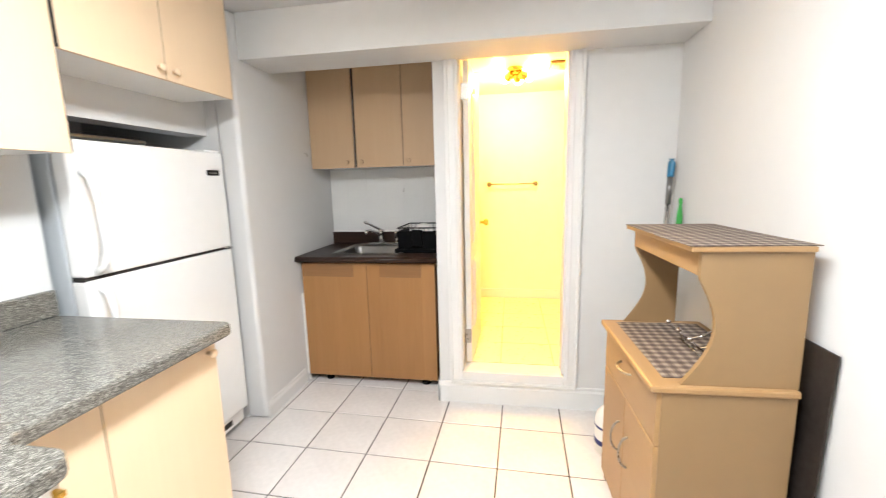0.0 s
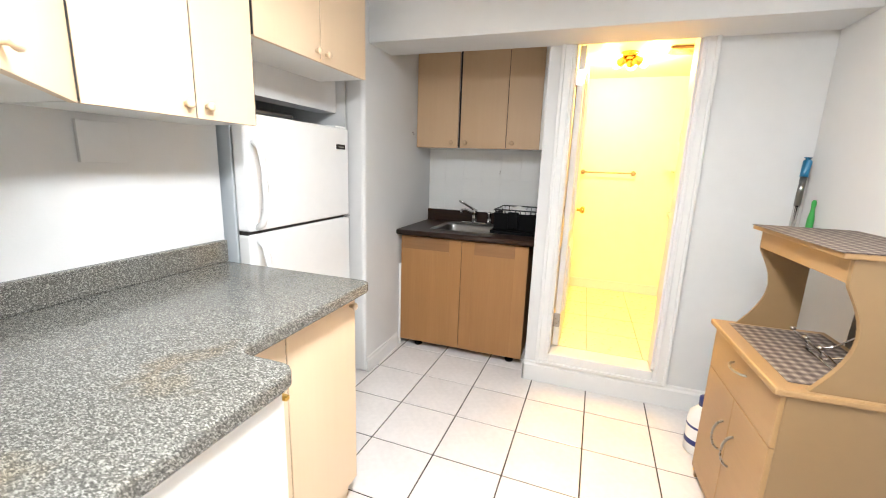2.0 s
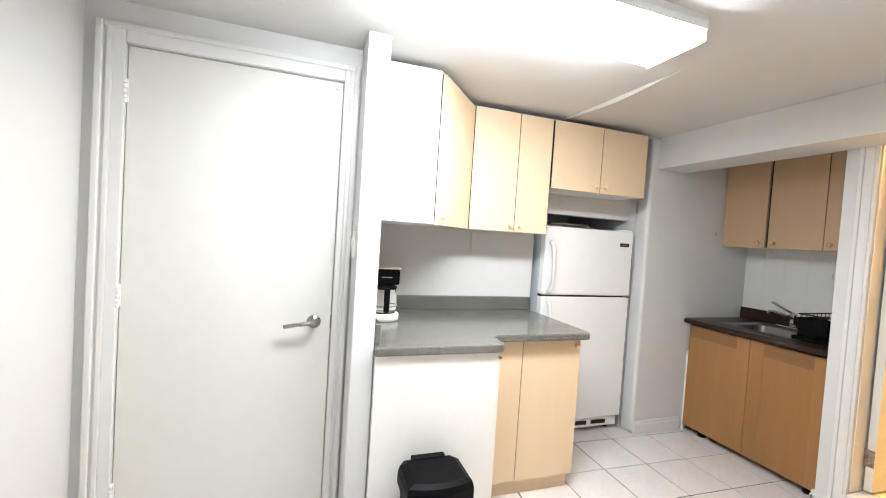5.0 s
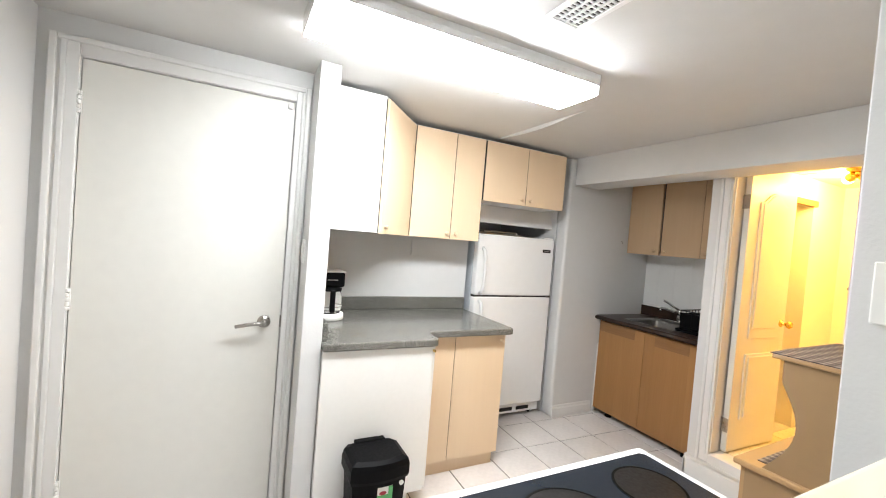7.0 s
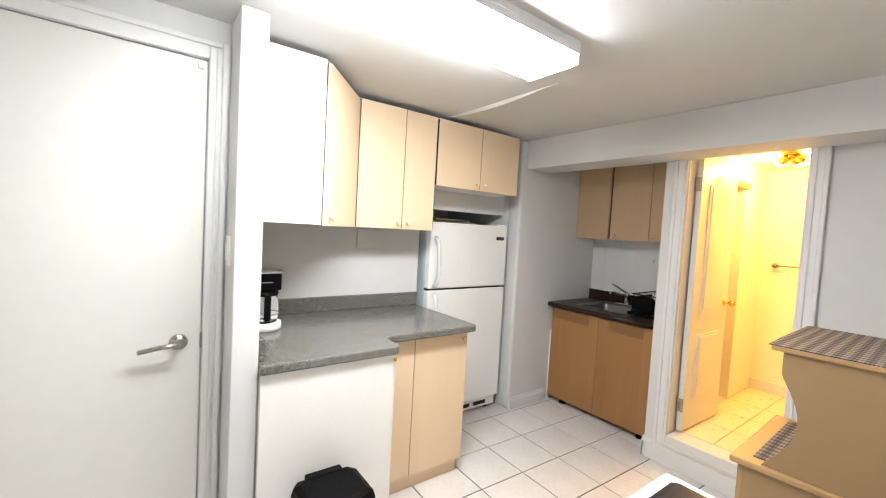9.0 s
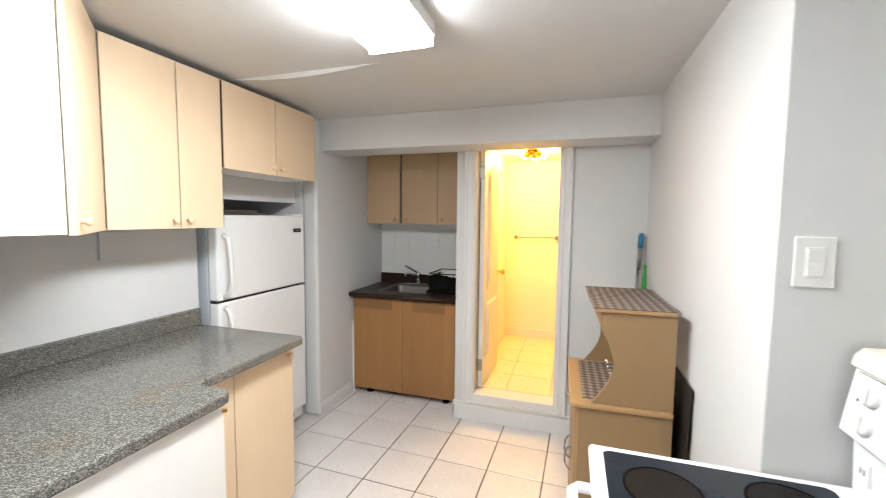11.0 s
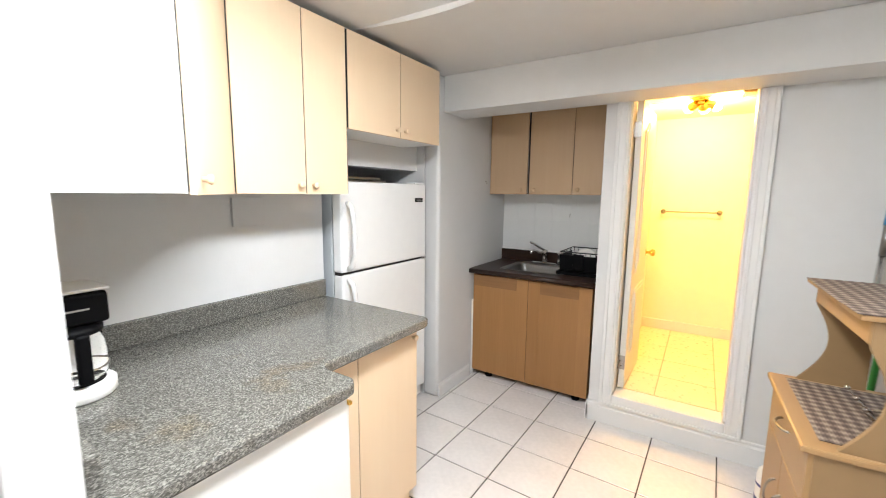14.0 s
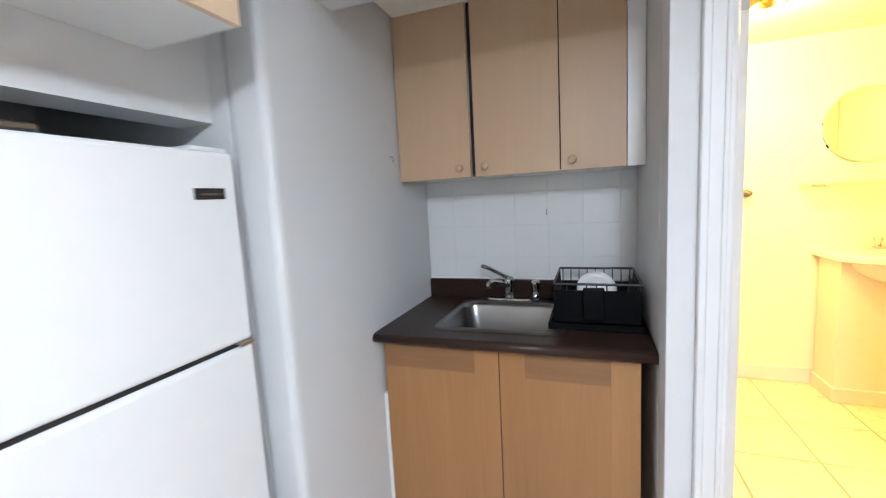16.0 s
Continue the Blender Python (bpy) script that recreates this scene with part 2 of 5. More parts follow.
CHROME = mat("chrome", (0.62, 0.61, 0.60), 0.12, 1.0, noise_scale=6.0, amount=0.05)
NICKEL = mat("satin nickel", (0.36, 0.34, 0.31), 0.3, 1.0, noise_scale=9.0, amount=0.08)
BRASS = mat("brass", (0.78, 0.50, 0.12), 0.2, 1.0, noise_scale=9.0, amount=0.08)
BLACKWIRE = mat("black coated wire", (0.012, 0.012, 0.012), 0.45, noise_scale=9, amount=0.2)
PLAID = plaid()
BOARD = mat("dark brown hardboard", (0.018, 0.012, 0.009), 0.6, noise_scale=4, amount=0.3)
BLUE = mat("blue plastic", (0.008, 0.155, 0.30), 0.35, noise_scale=6, amount=0.06)
NAVY = mat("navy plastic", (0.015, 0.025, 0.14), 0.4, noise_scale=6, amount=0.1)
GREEN = mat("green plastic", (0.022, 0.29, 0.045), 0.35, noise_scale=6, amount=0.08)
YELLOW = mat("yellow plastic", (0.85, 0.50, 0.015), 0.45, noise_scale=6, amount=0.06)
RED = mat("red plastic", (0.35, 0.02, 0.03), 0.4, noise_scale=6, amount=0.1)
PINK = mat("pink cloth", (0.45, 0.12, 0.13), 0.9, noise_scale=12, amount=0.15)
LABELW = mat("white label print", (0.78, 0.80, 0.76), 0.5, noise_scale=10, amount=0.03)
LABELG = mat("green label print", (0.08, 0.36, 0.12), 0.5, noise_scale=10, amount=0.05)
PRINT = mat("pale grey print", (0.34, 0.345, 0.35), 0.5, noise_scale=10, amount=0.05)
INK = mat("dark grey ink", (0.16, 0.16, 0.16), 0.5, noise_scale=10, amount=0.05)
DISPLAY = mat("dark display", (0.012, 0.022, 0.008), 0.2, noise_scale=10, amount=0.1)
BATHWALL = mat("bathroom wall paint", (0.80, 0.76, 0.66), 0.5, noise_scale=1.6, amount=0.03, bump=0.1, bump_scale=110)
PORCELAIN = mat("porcelain", (0.80, 0.78, 0.74), 0.15, noise_scale=3, amount=0.02)
VANITY = mat("vanity laminate", (0.74, 0.68, 0.58), 0.4, noise_scale=3, amount=0.04)
MIRROR = mat("mirror", (0.88, 0.88, 0.87), 0.02, 1.0)
GLASS = mat("clear glass", (0.97, 0.98, 0.98), 0.02, transmission=1.0)
GLASS.node_tree.nodes["Principled BSDF"].inputs["IOR"].default_value = 1.04
DIFFUSER = glow("fluorescent diffuser", (0.90, 0.957, 1.0), TUBE_LIGHT)
BULB = glow("warm bulb", BATH_COLOR, 60.0)


# ---- builders ----
def thing(name, loc, label, category, group="", kind="", rz=0.0):
    ob = new(name)
    ob.matrix_world = pose(*loc, 0, 0, rz)
    ob.empty_display_size = 0.1
    BASE[ob.name] = ob.matrix_basis.copy()
    return tagged(ob, label, category, group, kind)


BASE = {}


def part(name, bm, material, parent=None, label="", local=False, smooth=False):
    """Links a bmesh (in world metres, or in its parent's own axes if local) as one mesh under a thing or part."""
    root = parent
    while root is not None and root.name not in BASE:
        root = root.parent
    if root is not None and not local:
        bm.transform(BASE[root.name].inverted())
    me = bpy.data.meshes.new(name)
    bm.to_mesh(me)
    bm.free()
    me.materials.append(material)
    if smooth:
        for p in me.polygons:
            p.use_smooth = True
    ob = new(name, me)
    ob.parent = parent
    return tagged(ob, label)


def box(x0, x1, y0, y1, z0, z1, bevel=0.0, seg=2, bm=None):
    one = bmesh.new()
    bmesh.ops.create_cube(one, size=1)
    for v in one.verts:
        v.co = Vector(((x0 + x1) / 2 + v.co.x * (x1 - x0), (y0 + y1) / 2 + v.co.y * (y1 - y0), (z0 + z1) / 2 + v.co.z * (z1 - z0)))
    if bevel:
        bmesh.ops.bevel(one, geom=one.edges[:], offset=bevel, segments=seg, profile=0.5, affect="EDGES")
    if bm is None:
        return one
    me = bpy.data.meshes.new("tmp")
    one.to_mesh(me)
    one.free()
    bm.from_mesh(me)
    bpy.data.meshes.remove(me)
    return bm


def prism(points, z0, z1, bevel=0.0, axis="z"):
    """A polygon (counter-clockwise) drawn out along an axis."""
    bm = bmesh.new()
    place = {"z": lambda a, b, c: (a, b, c), "x": lambda a, b, c: (c, a, b), "y": lambda a, b, c: (a, c, b)}[axis]
    low = [bm.verts.new(place(a, b, z0)) for a, b in points]
    top = [bm.verts.new(place(a, b, z1)) for a, b in points]
    bm.faces.new(low[::-1])
    bm.faces.new(top)
    for i in range(len(points)):
        j = (i + 1) % len(points)
        bm.faces.new((low[i], low[j], top[j], top[i]))
    bmesh.ops.recalc_face_normals(bm, faces=bm.faces[:])
    if bevel:
        bmesh.ops.bevel(bm, geom=bm.edges[:], offset=bevel, segments=2, profile=0.5, affect="EDGES")
    return bm


def lathe(profile, seg=24, centre=(0, 0, 0), axis="z"):
    """A turned shape from (radius, height) pairs."""
    bm = bmesh.new()
    rings = []
    for r, h in profile:
        ring = []
        for i in range(seg):
            a = 2 * math.pi * i / seg
            p = (r * math.cos(a), r * math.sin(a), h)
            p = {"z": p, "x": (p[2], p[0], p[1]), "y": (p[0], p[2], p[1])}[axis]
            ring.append(bm.verts.new(Vector(centre) + Vector(p)))
        rings.append(ring)
    for a, b in zip(rings, rings[1:]):
        for i in range(seg):
            j = (i + 1) % seg
            bm.faces.new((a[i], a[j], b[j], b[i]))
    bm.faces.new(rings[0][::-1])
    bm.faces.new(rings[-1])
    bmesh.ops.recalc_face_normals(bm, faces=bm.faces[:])
    return bm


def tube(points, r, seg=8, bm=None):
    """A round bar along a line of points."""
    bm = bm or bmesh.new()
    pts = [Vector(p) for p in points]
    rings = []
    for i, p in enumerate(pts):
        d = (pts[min(i + 1, len(pts) - 1)] - pts[max(i - 1, 0)]).normalized()
        side = d.cross(Vector((0, 0, 1)))
        if side.length < 0.05:
            side = d.cross(Vector((0, 1, 0)))
        side.normalize()
        up = side.cross(d)
        rings.append([bm.verts.new(p + r * (math.cos(2 * math.pi * k / seg) * side + math.sin(2 * math.pi * k / seg) * up)) for k in range(seg)])
    for a, b in zip(rings, rings[1:]):
        for k in range(seg):
            j = (k + 1) % seg
            bm.faces.new((a[k], a[j], b[j], b[k]))
    bm.faces.new(rings[0][::-1])
    bm.faces.new(rings[-1])
    bmesh.ops.recalc_face_normals(bm, faces=bm.faces[:])
    return bm


def knob(p, facing, material, parent, r=0.014):
    """A turned cabinet knob at p; facing is the axis it sticks out along."""
    prof = [(r * 0.55, 0.0), (r * 0.5, r * 0.7), (r * 0.75, r * 1.0), (r, r * 1.35), (r * 0.9, r * 1.75), (r * 0.4, r * 1.95)]
    if facing.startswith("-"):
        prof = [(a, -b) for a, b in prof]
    return part("knob", lathe(prof, 16, p, facing[-1]), material, parent, smooth=True)


def wall(name, bm, material=None, label="white painted plaster wall"):
    return tagged(part(name, bm, material or WALL), label, "wall", kind="structure")


# ---- the large structure ----
CEILING, RIGHT, LEFT, NOOK, BACK, FLOOR2 = 2.215, 1.25, -1.17, 0.087, 2.50, 0.21
# kitchen walls
wall("wall_left", box(-1.29, LEFT, NOOK - 0.12, 1.33, 0, CEILING), label="white painted wall behind the grey counter")
wall("wall_nook", box(LEFT, -0.34, -0.008, NOOK, 0, CEILING, 0.004), label="white wall stub ending beside the grey counter")
wall("wall_recess_left", box(-1.95, -1.29, 1.21, 1.33, 0, CEILING))
wall("wall_recess_back", box(-2.07, -1.95, 1.21, 2.28, 0, CEILING))
wall("wall_recess_right", box(-1.95, -1.11, 2.165, 2.28, 0, CEILING))
wall("wall_header", box(-1.29, LEFT, 1.33, 2.165, 1.605, CEILING), label="white plaster header above the fridge recess")
wall("wall_partition", box(-1.11, -0.985, 2.165, 3.34, 0, CEILING, 0.022, 3), label="white painted partition with a rounded corner")
wall("wall_alcove_back", box(-0.985, -0.02, 3.225, 3.34, 0, CEILING))
wall("wall_alcove_right", box(-0.02, 0.10, 2.62, 3.34, 0, CEILING))
wall("wall_right", prism([(1.257, 0.79), (2.60, 0.79), (2.60, 0.90), (1.40, 0.90), (1.40, 2.62), (1.250, 2.62)], 0, CEILING, 0.003), label="white wall with a corner and a light switch beside the stove")
wall("wall_stub", box(1.585, 1.70, 0.30, 0.79, 0, CEILING, 0.003), label="short white wall behind the stove")
wall("wall_far_right", box(2.60, 2.72, -1.16, 0.90, 0, CEILING))
# bathroom front wall with its doorway
DX0, DX1, DTOP = 0.122, 0.712, 2.03
wall("wall_bath_pier_left", box(-0.02, DX0, BACK, 2.62, 0, CEILING, 0.003))
wall("wall_bath_pier_right", box(DX1, 1.2495, BACK, 2.616, 0, CEILING))
wall("wall_bath_over_door", box(DX0, DX1, BACK, 2.62, DTOP, CEILING))
wall("wall_bath_step", box(DX0, DX1, BACK, 2.62, 0, FLOOR2 - 0.02), label="white step up to the bathroom floor")
tagged(part("beam", box(-0.985, 1.254, 2.22, BACK, 1.986, CEILING, 0.004), WALL), "white painted boxed beam below the ceiling", "beam", kind="structure")
# entry door wall with its opening
EX, EY0, EY1, ETOP = -0.54, -0.900, -0.086, 2.054
wall("wall_south", box(EX - 0.12, 2.60, -1.16, -1.04, 0, CEILING))
wall("wall_entry_left", box(EX - 0.12, EX, -1.04, EY0 - 0.02, 0, CEILING))
wall("wall_entry_right", box(EX - 0.12, EX, EY1 + 0.02, -0.008, 0, CEILING))
wall("wall_entry_over", box(EX - 0.12, EX, EY0 - 0.02, EY1 + 0.02, ETOP + 0.02, CEILING))
# bathroom shell
for nm, b in (("wall_bath_back", (-0.85, 1.80, 4.10, 4.22, 0, 2.30)), ("wall_bath_right", (1.68, 1.80, 2.62, 4.10, 0, 2.30)),
              ("wall_bath_left", (-0.97, -0.85, 3.34, 4.22, 0, 2.30)), ("wall_bath_front", (1.40, 1.68, 2.50, 2.617, 0, 2.30)),
              ("wall_bath_niche", (-0.85, -0.10, 3.345, 3.46, 0, 2.36)), ("wall_bath_niche_header", (-0.02, 0.10, 3.345, 3.60, 1.935, 2.36)), ("wall_bath_left_far", (-0.02, 0.10, 3.60, 4.10, 0, 2.36))):
    wall(nm, box(*b), BATHWALL, "cream painted bathroom wall")
tagged(part("ceiling_bathroom", box(-0.97, 1.80, 2.62, 4.22, BATH_TOP, 2.48), BATHWALL), "cream painted bathroom ceiling", "ceiling", kind="structure")


def ceiling_sheet():
    """The kitchen ceiling: two boards that meet at a seam, where the far one has come loose and droops."""
    bm = bmesh.new()
    seam = 1.362
    xs = [-2.07 + 4.79 * i / 120 for i in range(121)]
    for ys, loose in (([-1.17 + (seam + 1.17) * j / 40 for j in range(41)], 0), ([seam + (3.34 - seam) * j / 40 for j in range(41)], 1)):
        rows = []
        for y in ys:
            row = []
            for x in xs:
                z = CEILING + 0.004 * noise.noise((x * 1.3, y * 1.3, 4))
                u = min(max((x + 0.98) / 0.95, 0), 1)
                if loose:
                    z -= 0.026 * math.sin(math.pi * u) ** 1.3 * math.exp(-(y - seam) / 0.16)
                row.append(bm.verts.new((x, y, z)))
            rows.append(row)
        for a, b in zip(rows, rows[1:]):
            for i in range(len(xs) - 1):
                bm.faces.new((a[i], b[i], b[i + 1], a[i + 1]))
    bmesh.ops.recalc_face_normals(bm, faces=bm.faces[:])
    for f in bm.faces:
        if f.normal.z > 0:
            f.normal_flip()
    back = bmesh.ops.extrude_face_region(bm, geom=bm.faces[:])
    for v in back["geom"]:
        if isinstance(v, bmesh.types.BMVert):
            v.co.z += 0.1
    bmesh.ops.recalc_face_normals(bm, faces=bm.faces[:])
    return bm


tagged(part("ceiling", ceiling_sheet(), CEIL), "white painted ceiling with a loose seam", "ceiling", kind="structure")

# floors
floor = tagged(part("floor", box(-2.07, 2.72, -1.17, 3.34, -0.10, -0.004), GROUT), "white glazed square floor tiles with dark grout", "floor", kind="structure")
floor_bath = tagged(part("floor_bathroom", box(0.10, 1.80, 2.62, 4.22, 0.02, FLOOR2 - 0.006), mat("tan grout", (0.50, 0.42, 0.28), 0.9, noise_scale=6.0, amount=0.3)), "cream glazed bathroom floor tiles", "floor", kind="structure")

tagged(part("floor_niche", box(-0.85, 0.10, 3.345, 4.10, 0.02, FLOOR2), TILE), "cream tiled shower floor", "floor", kind="structure")
tagged(part("trim_niche_head", box(0.085, 0.118, 3.26, 3.63, 1.918, 1.962, 0.003), BIRCH), "wooden head trim over the shower niche", "trim", kind="structure")

# trims
def baseboard(name, bm):
    return tagged(part(name, bm, TRIM), "white painted moulded baseboard", "baseboard", kind="structure")


def skirting(x0, x1, y0, y1, out, h=0.10):
    """A moulded board along a wall; out is the side it faces."""
    t = 0.014
    prof = [(0, 0), (t, 0), (t, h - 0.03), (t * 0.55, h - 0.018), (t * 0.55, h - 0.006), (t * 0.3, h), (0, h)]
    if out in "+x-x":
        s = 1 if out == "+x" else -1
        return prism([(s * a + x0, b) for a, b in prof], y0, y1, axis="y")
    s = 1 if out == "+y" else -1
    return prism([(s * a + y0, b) for a, b in prof], x0, x1, axis="x")


baseboard("baseboard_partition", skirting(-0.985, 0, 2.175, 2.62, "+x"))
baseboard("baseboard_right", prism([(1.242, 0.80), (1.2565, 0.80), (1.2500, BACK), (1.236, BACK)], 0, 0.10, 0.003))
baseboard("baseboard_south", skirting(EX, 2.60, -1.04, 0, "+y"))
baseboard("baseboard_step", skirting(-0.028, RIGHT, BACK, 0, "-y", 0.135))
baseboard("baseboard_pier", skirting(-0.02, 0, BACK - 0.014, 2.62, "-x", 0.135))
baseboard("baseboard_bath_back", box(0.10, 1.68, 4.085, 4.10, FLOOR2, FLOOR2 + 0.09, 0.003))


def casing(name, x0, x1, z0, z1, w, y, label):
    """A moulded frame round a doorway in a wall that faces -y, on all four sides."""
    root = tagged(part(name, box(x0 - w, x0, y - 0.018, y, z0 - w, z1 + w, 0.005), TRIM), label, "door frame", kind="structure")
    part("frame_side", box(x1, x1 + w, y - 0.018, y, z0 - w, z1 + w, 0.005), TRIM, root)
    part("frame_head", box(x0, x1, y - 0.018, y, z1, z1 + w, 0.005), TRIM, root)
    part("frame_sill", box(x0, x1, y - 0.018, y, z0 - w, z0, 0.005), TRIM, root)
    for a, b in ((x0 - 0.026, x0 - 0.014), (x1 + 0.014, x1 + 0.026)):
        part("frame_bead", box(a, b, y - 0.0235, y - 0.016, z0 - 0.014, z1 + 0.014, 0.003), TRIM, root)
    for a, b in ((x0 - w, x0 - w + 0.02), (x1 + w - 0.02, x1 + w)):
        part("frame_bead", box(a, b, y - 0.027, y - 0.016, z0 - w, z1 + w, 0.004), TRIM, root)
    for a, b in ((z0 - w, z0 - w + 0.02), (z1 + w - 0.02, z1 + w)):
        part("frame_bead", box(x0 - w + 0.02, x1 + w - 0.02, y - 0.027, y - 0.016, a, b, 0.004), TRIM, root)
    return root


casing("trim_bath_door", DX0, DX1, FLOOR2 - 0.005, DTOP, 0.075, BACK, "white moulded frame round the bathroom doorway")
for nm, b in (("trim_jamb_left", (DX0, DX0 + 0.006, BACK, 2.62, FLOOR2, DTOP)), ("trim_jamb_right", (DX1 - 0.012, DX1, BACK, 2.62, FLOOR2, DTOP)),
              ("trim_jamb_head", (DX0 + 0.006, DX1 - 0.012, BACK, 2.62, DTOP - 0.012, DTOP))):
    tagged(part(nm, box(*b, 0.002), TRIM), "white door jamb lining", "door jamb", kind="structure")
tagged(part("trim_threshold", box(DX0 + 0.006, DX1 - 0.012, BACK - 0.005, 2.62, FLOOR2 - 0.02, FLOOR2 - 0.003, 0.003), TRIM),
       "white painted threshold strip", "threshold", kind="structure")
tagged(part("trim_wall_corner", box(1.552, 1.584, 0.764, 0.79, 0, CEILING, 0.006), TRIM), "white vertical corner trim strip", "trim", kind="structure")

# entry door: casing, slab, hinges, lever, closer stop
door1 = tagged(part("door_1", box(EX - 0.045, EX - 0.006, EY0, EY1, 0.012, ETOP, 0.002), DOORP), "closed plain off-white flush door", "door", kind="structure")
for y0, y1 in ((EY0 - 0.100, EY0 - 0.004), (EY1 + 0.004, EY1 + 0.068)):
    part("door_casing", box(EX - 0.001, EX + 0.013, y0, y1, 0, ETOP + 0.075, 0.004), TRIM, door1)
part("door_casing", box(EX - 0.001, EX + 0.012, EY0 - 0.004, EY1 + 0.004, ETOP + 0.004, ETOP + 0.072, 0.004), TRIM, door1)
for y0, y1, d in ((EY0 - 0.100, EY0 - 0.074, 0.024), (EY0 - 0.066, EY0 - 0.044, 0.019), (EY1 + 0.046, EY1 + 0.068, 0.023), (EY1 + 0.026, EY1 + 0.040, 0.018)):
    part("door_casing_bead", box(EX + 0.011, EX + d, y0, y1, 0, ETOP + 0.075, 0.005), TRIM, door1)
part("door_casing_bead", box(EX + 0.011, EX + 0.022, EY0 - 0.074, EY1 + 0.046, ETOP + 0.052, ETOP + 0.075, 0.005), TRIM, door1)
for b in ((EY0 - 0.02, EY0 - 0.003), (EY1 + 0.003, EY1 + 0.02)):
    part("door_jamb", box(EX - 0.12, EX - 0.001, b[0], b[1], 0, ETOP + 0.02), TRIM, door1)
part("door_jamb", box(EX - 0.12, EX - 0.001, EY0 - 0.003, EY1 + 0.003, ETOP + 0.003, ETOP + 0.02), TRIM, door1)
for z in (1.877, 1.075, 0.27):
    hg = part("hinge", box(EX - 0.005, EX + 0.003, EY0 - 0.022, EY0 + 0.006, z - 0.045, z + 0.045, 0.001), PLASTIC, door1, "painted hinge")
    for k in range(5):
        part("hinge_knuckle", lathe([(0.0065, z - 0.046 + k * 0.0186), (0.0078, z - 0.044 + k * 0.0186), (0.0078, z - 0.032 + k * 0.0186), (0.0065, z - 0.030 + k * 0.0186)], 12, (EX + 0.007, EY0 - 0.003, 0)), PLASTIC, hg, smooth=True)
hd = part("handle", lathe([(0.031, 0.0), (0.031, 0.006), (0.026, 0.012), (0.012, 0.016), (0.011, 0.045), (0.013, 0.058), (0.008, 0.062)], 24, (EX - 0.006, -0.160, 0.968), "x"), NICKEL, door1, "satin nickel lever handle", smooth=True)
part("lever", tube([(EX + 0.045, -0.160, 0.968), (EX + 0.047, -0.195, 0.967), (EX + 0.046, -0.235, 0.963), (EX + 0.042, -0.27, 0.956), (EX + 0.038, -0.285, 0.953)], 0.009, 10), NICKEL, hd, smooth=True)
part("latch_plate", box(EX - 0.008, EX + 0.001, EY1 - 0.003, EY1 + 0.012, 0.938, 0.998, 0.001), NICKEL, door1)
part("door_stop", box(EX - 0.008, EX + 0.012, -0.118, -0.097, 2.018, 2.046, 0.004), PLASTIC, door1, "small white catch")


def arched(x0, x1, z0, z1, rise, n=10):
    """Outline of a panel whose top swells up in the middle, in x and z."""
    pts = [(x0, z0), (x1, z0), (x1, z1)]
    for i in range(1, n):
        u = i / n
        x = x1 + (x0 - x1) * u
        pts.append((x, z1 + rise * math.sin(math.pi * min(max((u - 0.10) / 0.80, 0), 1)) ** 1.25))
    pts.append((x0, z1))
    return pts


def bathroom_door():
    """Panelled door swung open into the bathroom; its own x runs from the hinge to the free edge."""
    d = thing("door_2", (0.1545, 2.588, FLOOR2 + 0.012), "open white panelled bathroom door with a brass knob", "door", kind="structure", rz=88.5)
    W, H, T = 0.545, 1.785, 0.035
    part("slab", box(0, W, -T / 2, T / 2, 0, H, 0.002), DOORP, d, local=True)
    for side in (-1, 1):
        for pts in (arched(0.11, W - 0.10, 0.735, 1.63, 0.07, 16), [(0.10, 0.20), (W - 0.09, 0.20), (W - 0.09, 0.635), (0.10, 0.635)]):
            cx, cz = W / 2, sum(p[1] for p in pts) / len(pts)
            rim = prism(pts, side * (T / 2 - 0.002), side * (T / 2 + 0.008), 0.0035, axis="y")
            part("panel_moulding", rim, DOORP, d, local=True)
            inner = prism([(cx + (x - cx) * 0.84, cz + (z - cz) * 0.92) for x, z in pts], side * (T / 2 + 0.006), side * (T / 2 + 0.014), 0.004, axis="y")
            part("panel", inner, DOORP, d, local=True)
        prof = [(0.026, 0.0), (0.026, 0.004), (0.010, 0.010), (0.010, 0.03), (0.022, 0.040), (0.026, 0.052), (0.018, 0.064)]
        part("knob", lathe([(r, side * (h + T / 2)) for r, h in prof], 20, (W - 0.05, 0, 0.83), "y"), BRASS, d, "polished brass knob", local=True, smooth=True)
    for z in (0.17, 1.62):
        part("hinge", box(-0.003, 0.002, -T / 2 + 0.002, T / 2 + 0.014, z - 0.045, z + 0.045, 0.0008), NICKEL, d, "worn steel hinge", local=True)


bathroom_door()

# ---- lights of the place ----
lamp = thing("ceiling_light", (0.158, 0.47, CEILING), "white fluorescent wraparound ceiling light, switched on", "ceiling light")
pan = bmesh.new()
box(0.024, 0.292, -0.134, 1.074, CEILING - 0.020, CEILING + 0.004, bm=pan)
box(0.024, 0.0275, -0.134, 1.074, CEILING - 0.047, CEILING - 0.0205, bm=pan)
box(0.2885, 0.292, -0.134, 1.074, CEILING - 0.047, CEILING - 0.0205, bm=pan)
box(0.0277, 0.2883, -0.134, -0.1315, CEILING - 0.086, CEILING - 0.0205, bm=pan)
box(0.0277, 0.2883, 1.0715, 1.074, CEILING - 0.086, CEILING - 0.0205, bm=pan)
part("housing", pan, ENAMEL, lamp, "white metal pan")
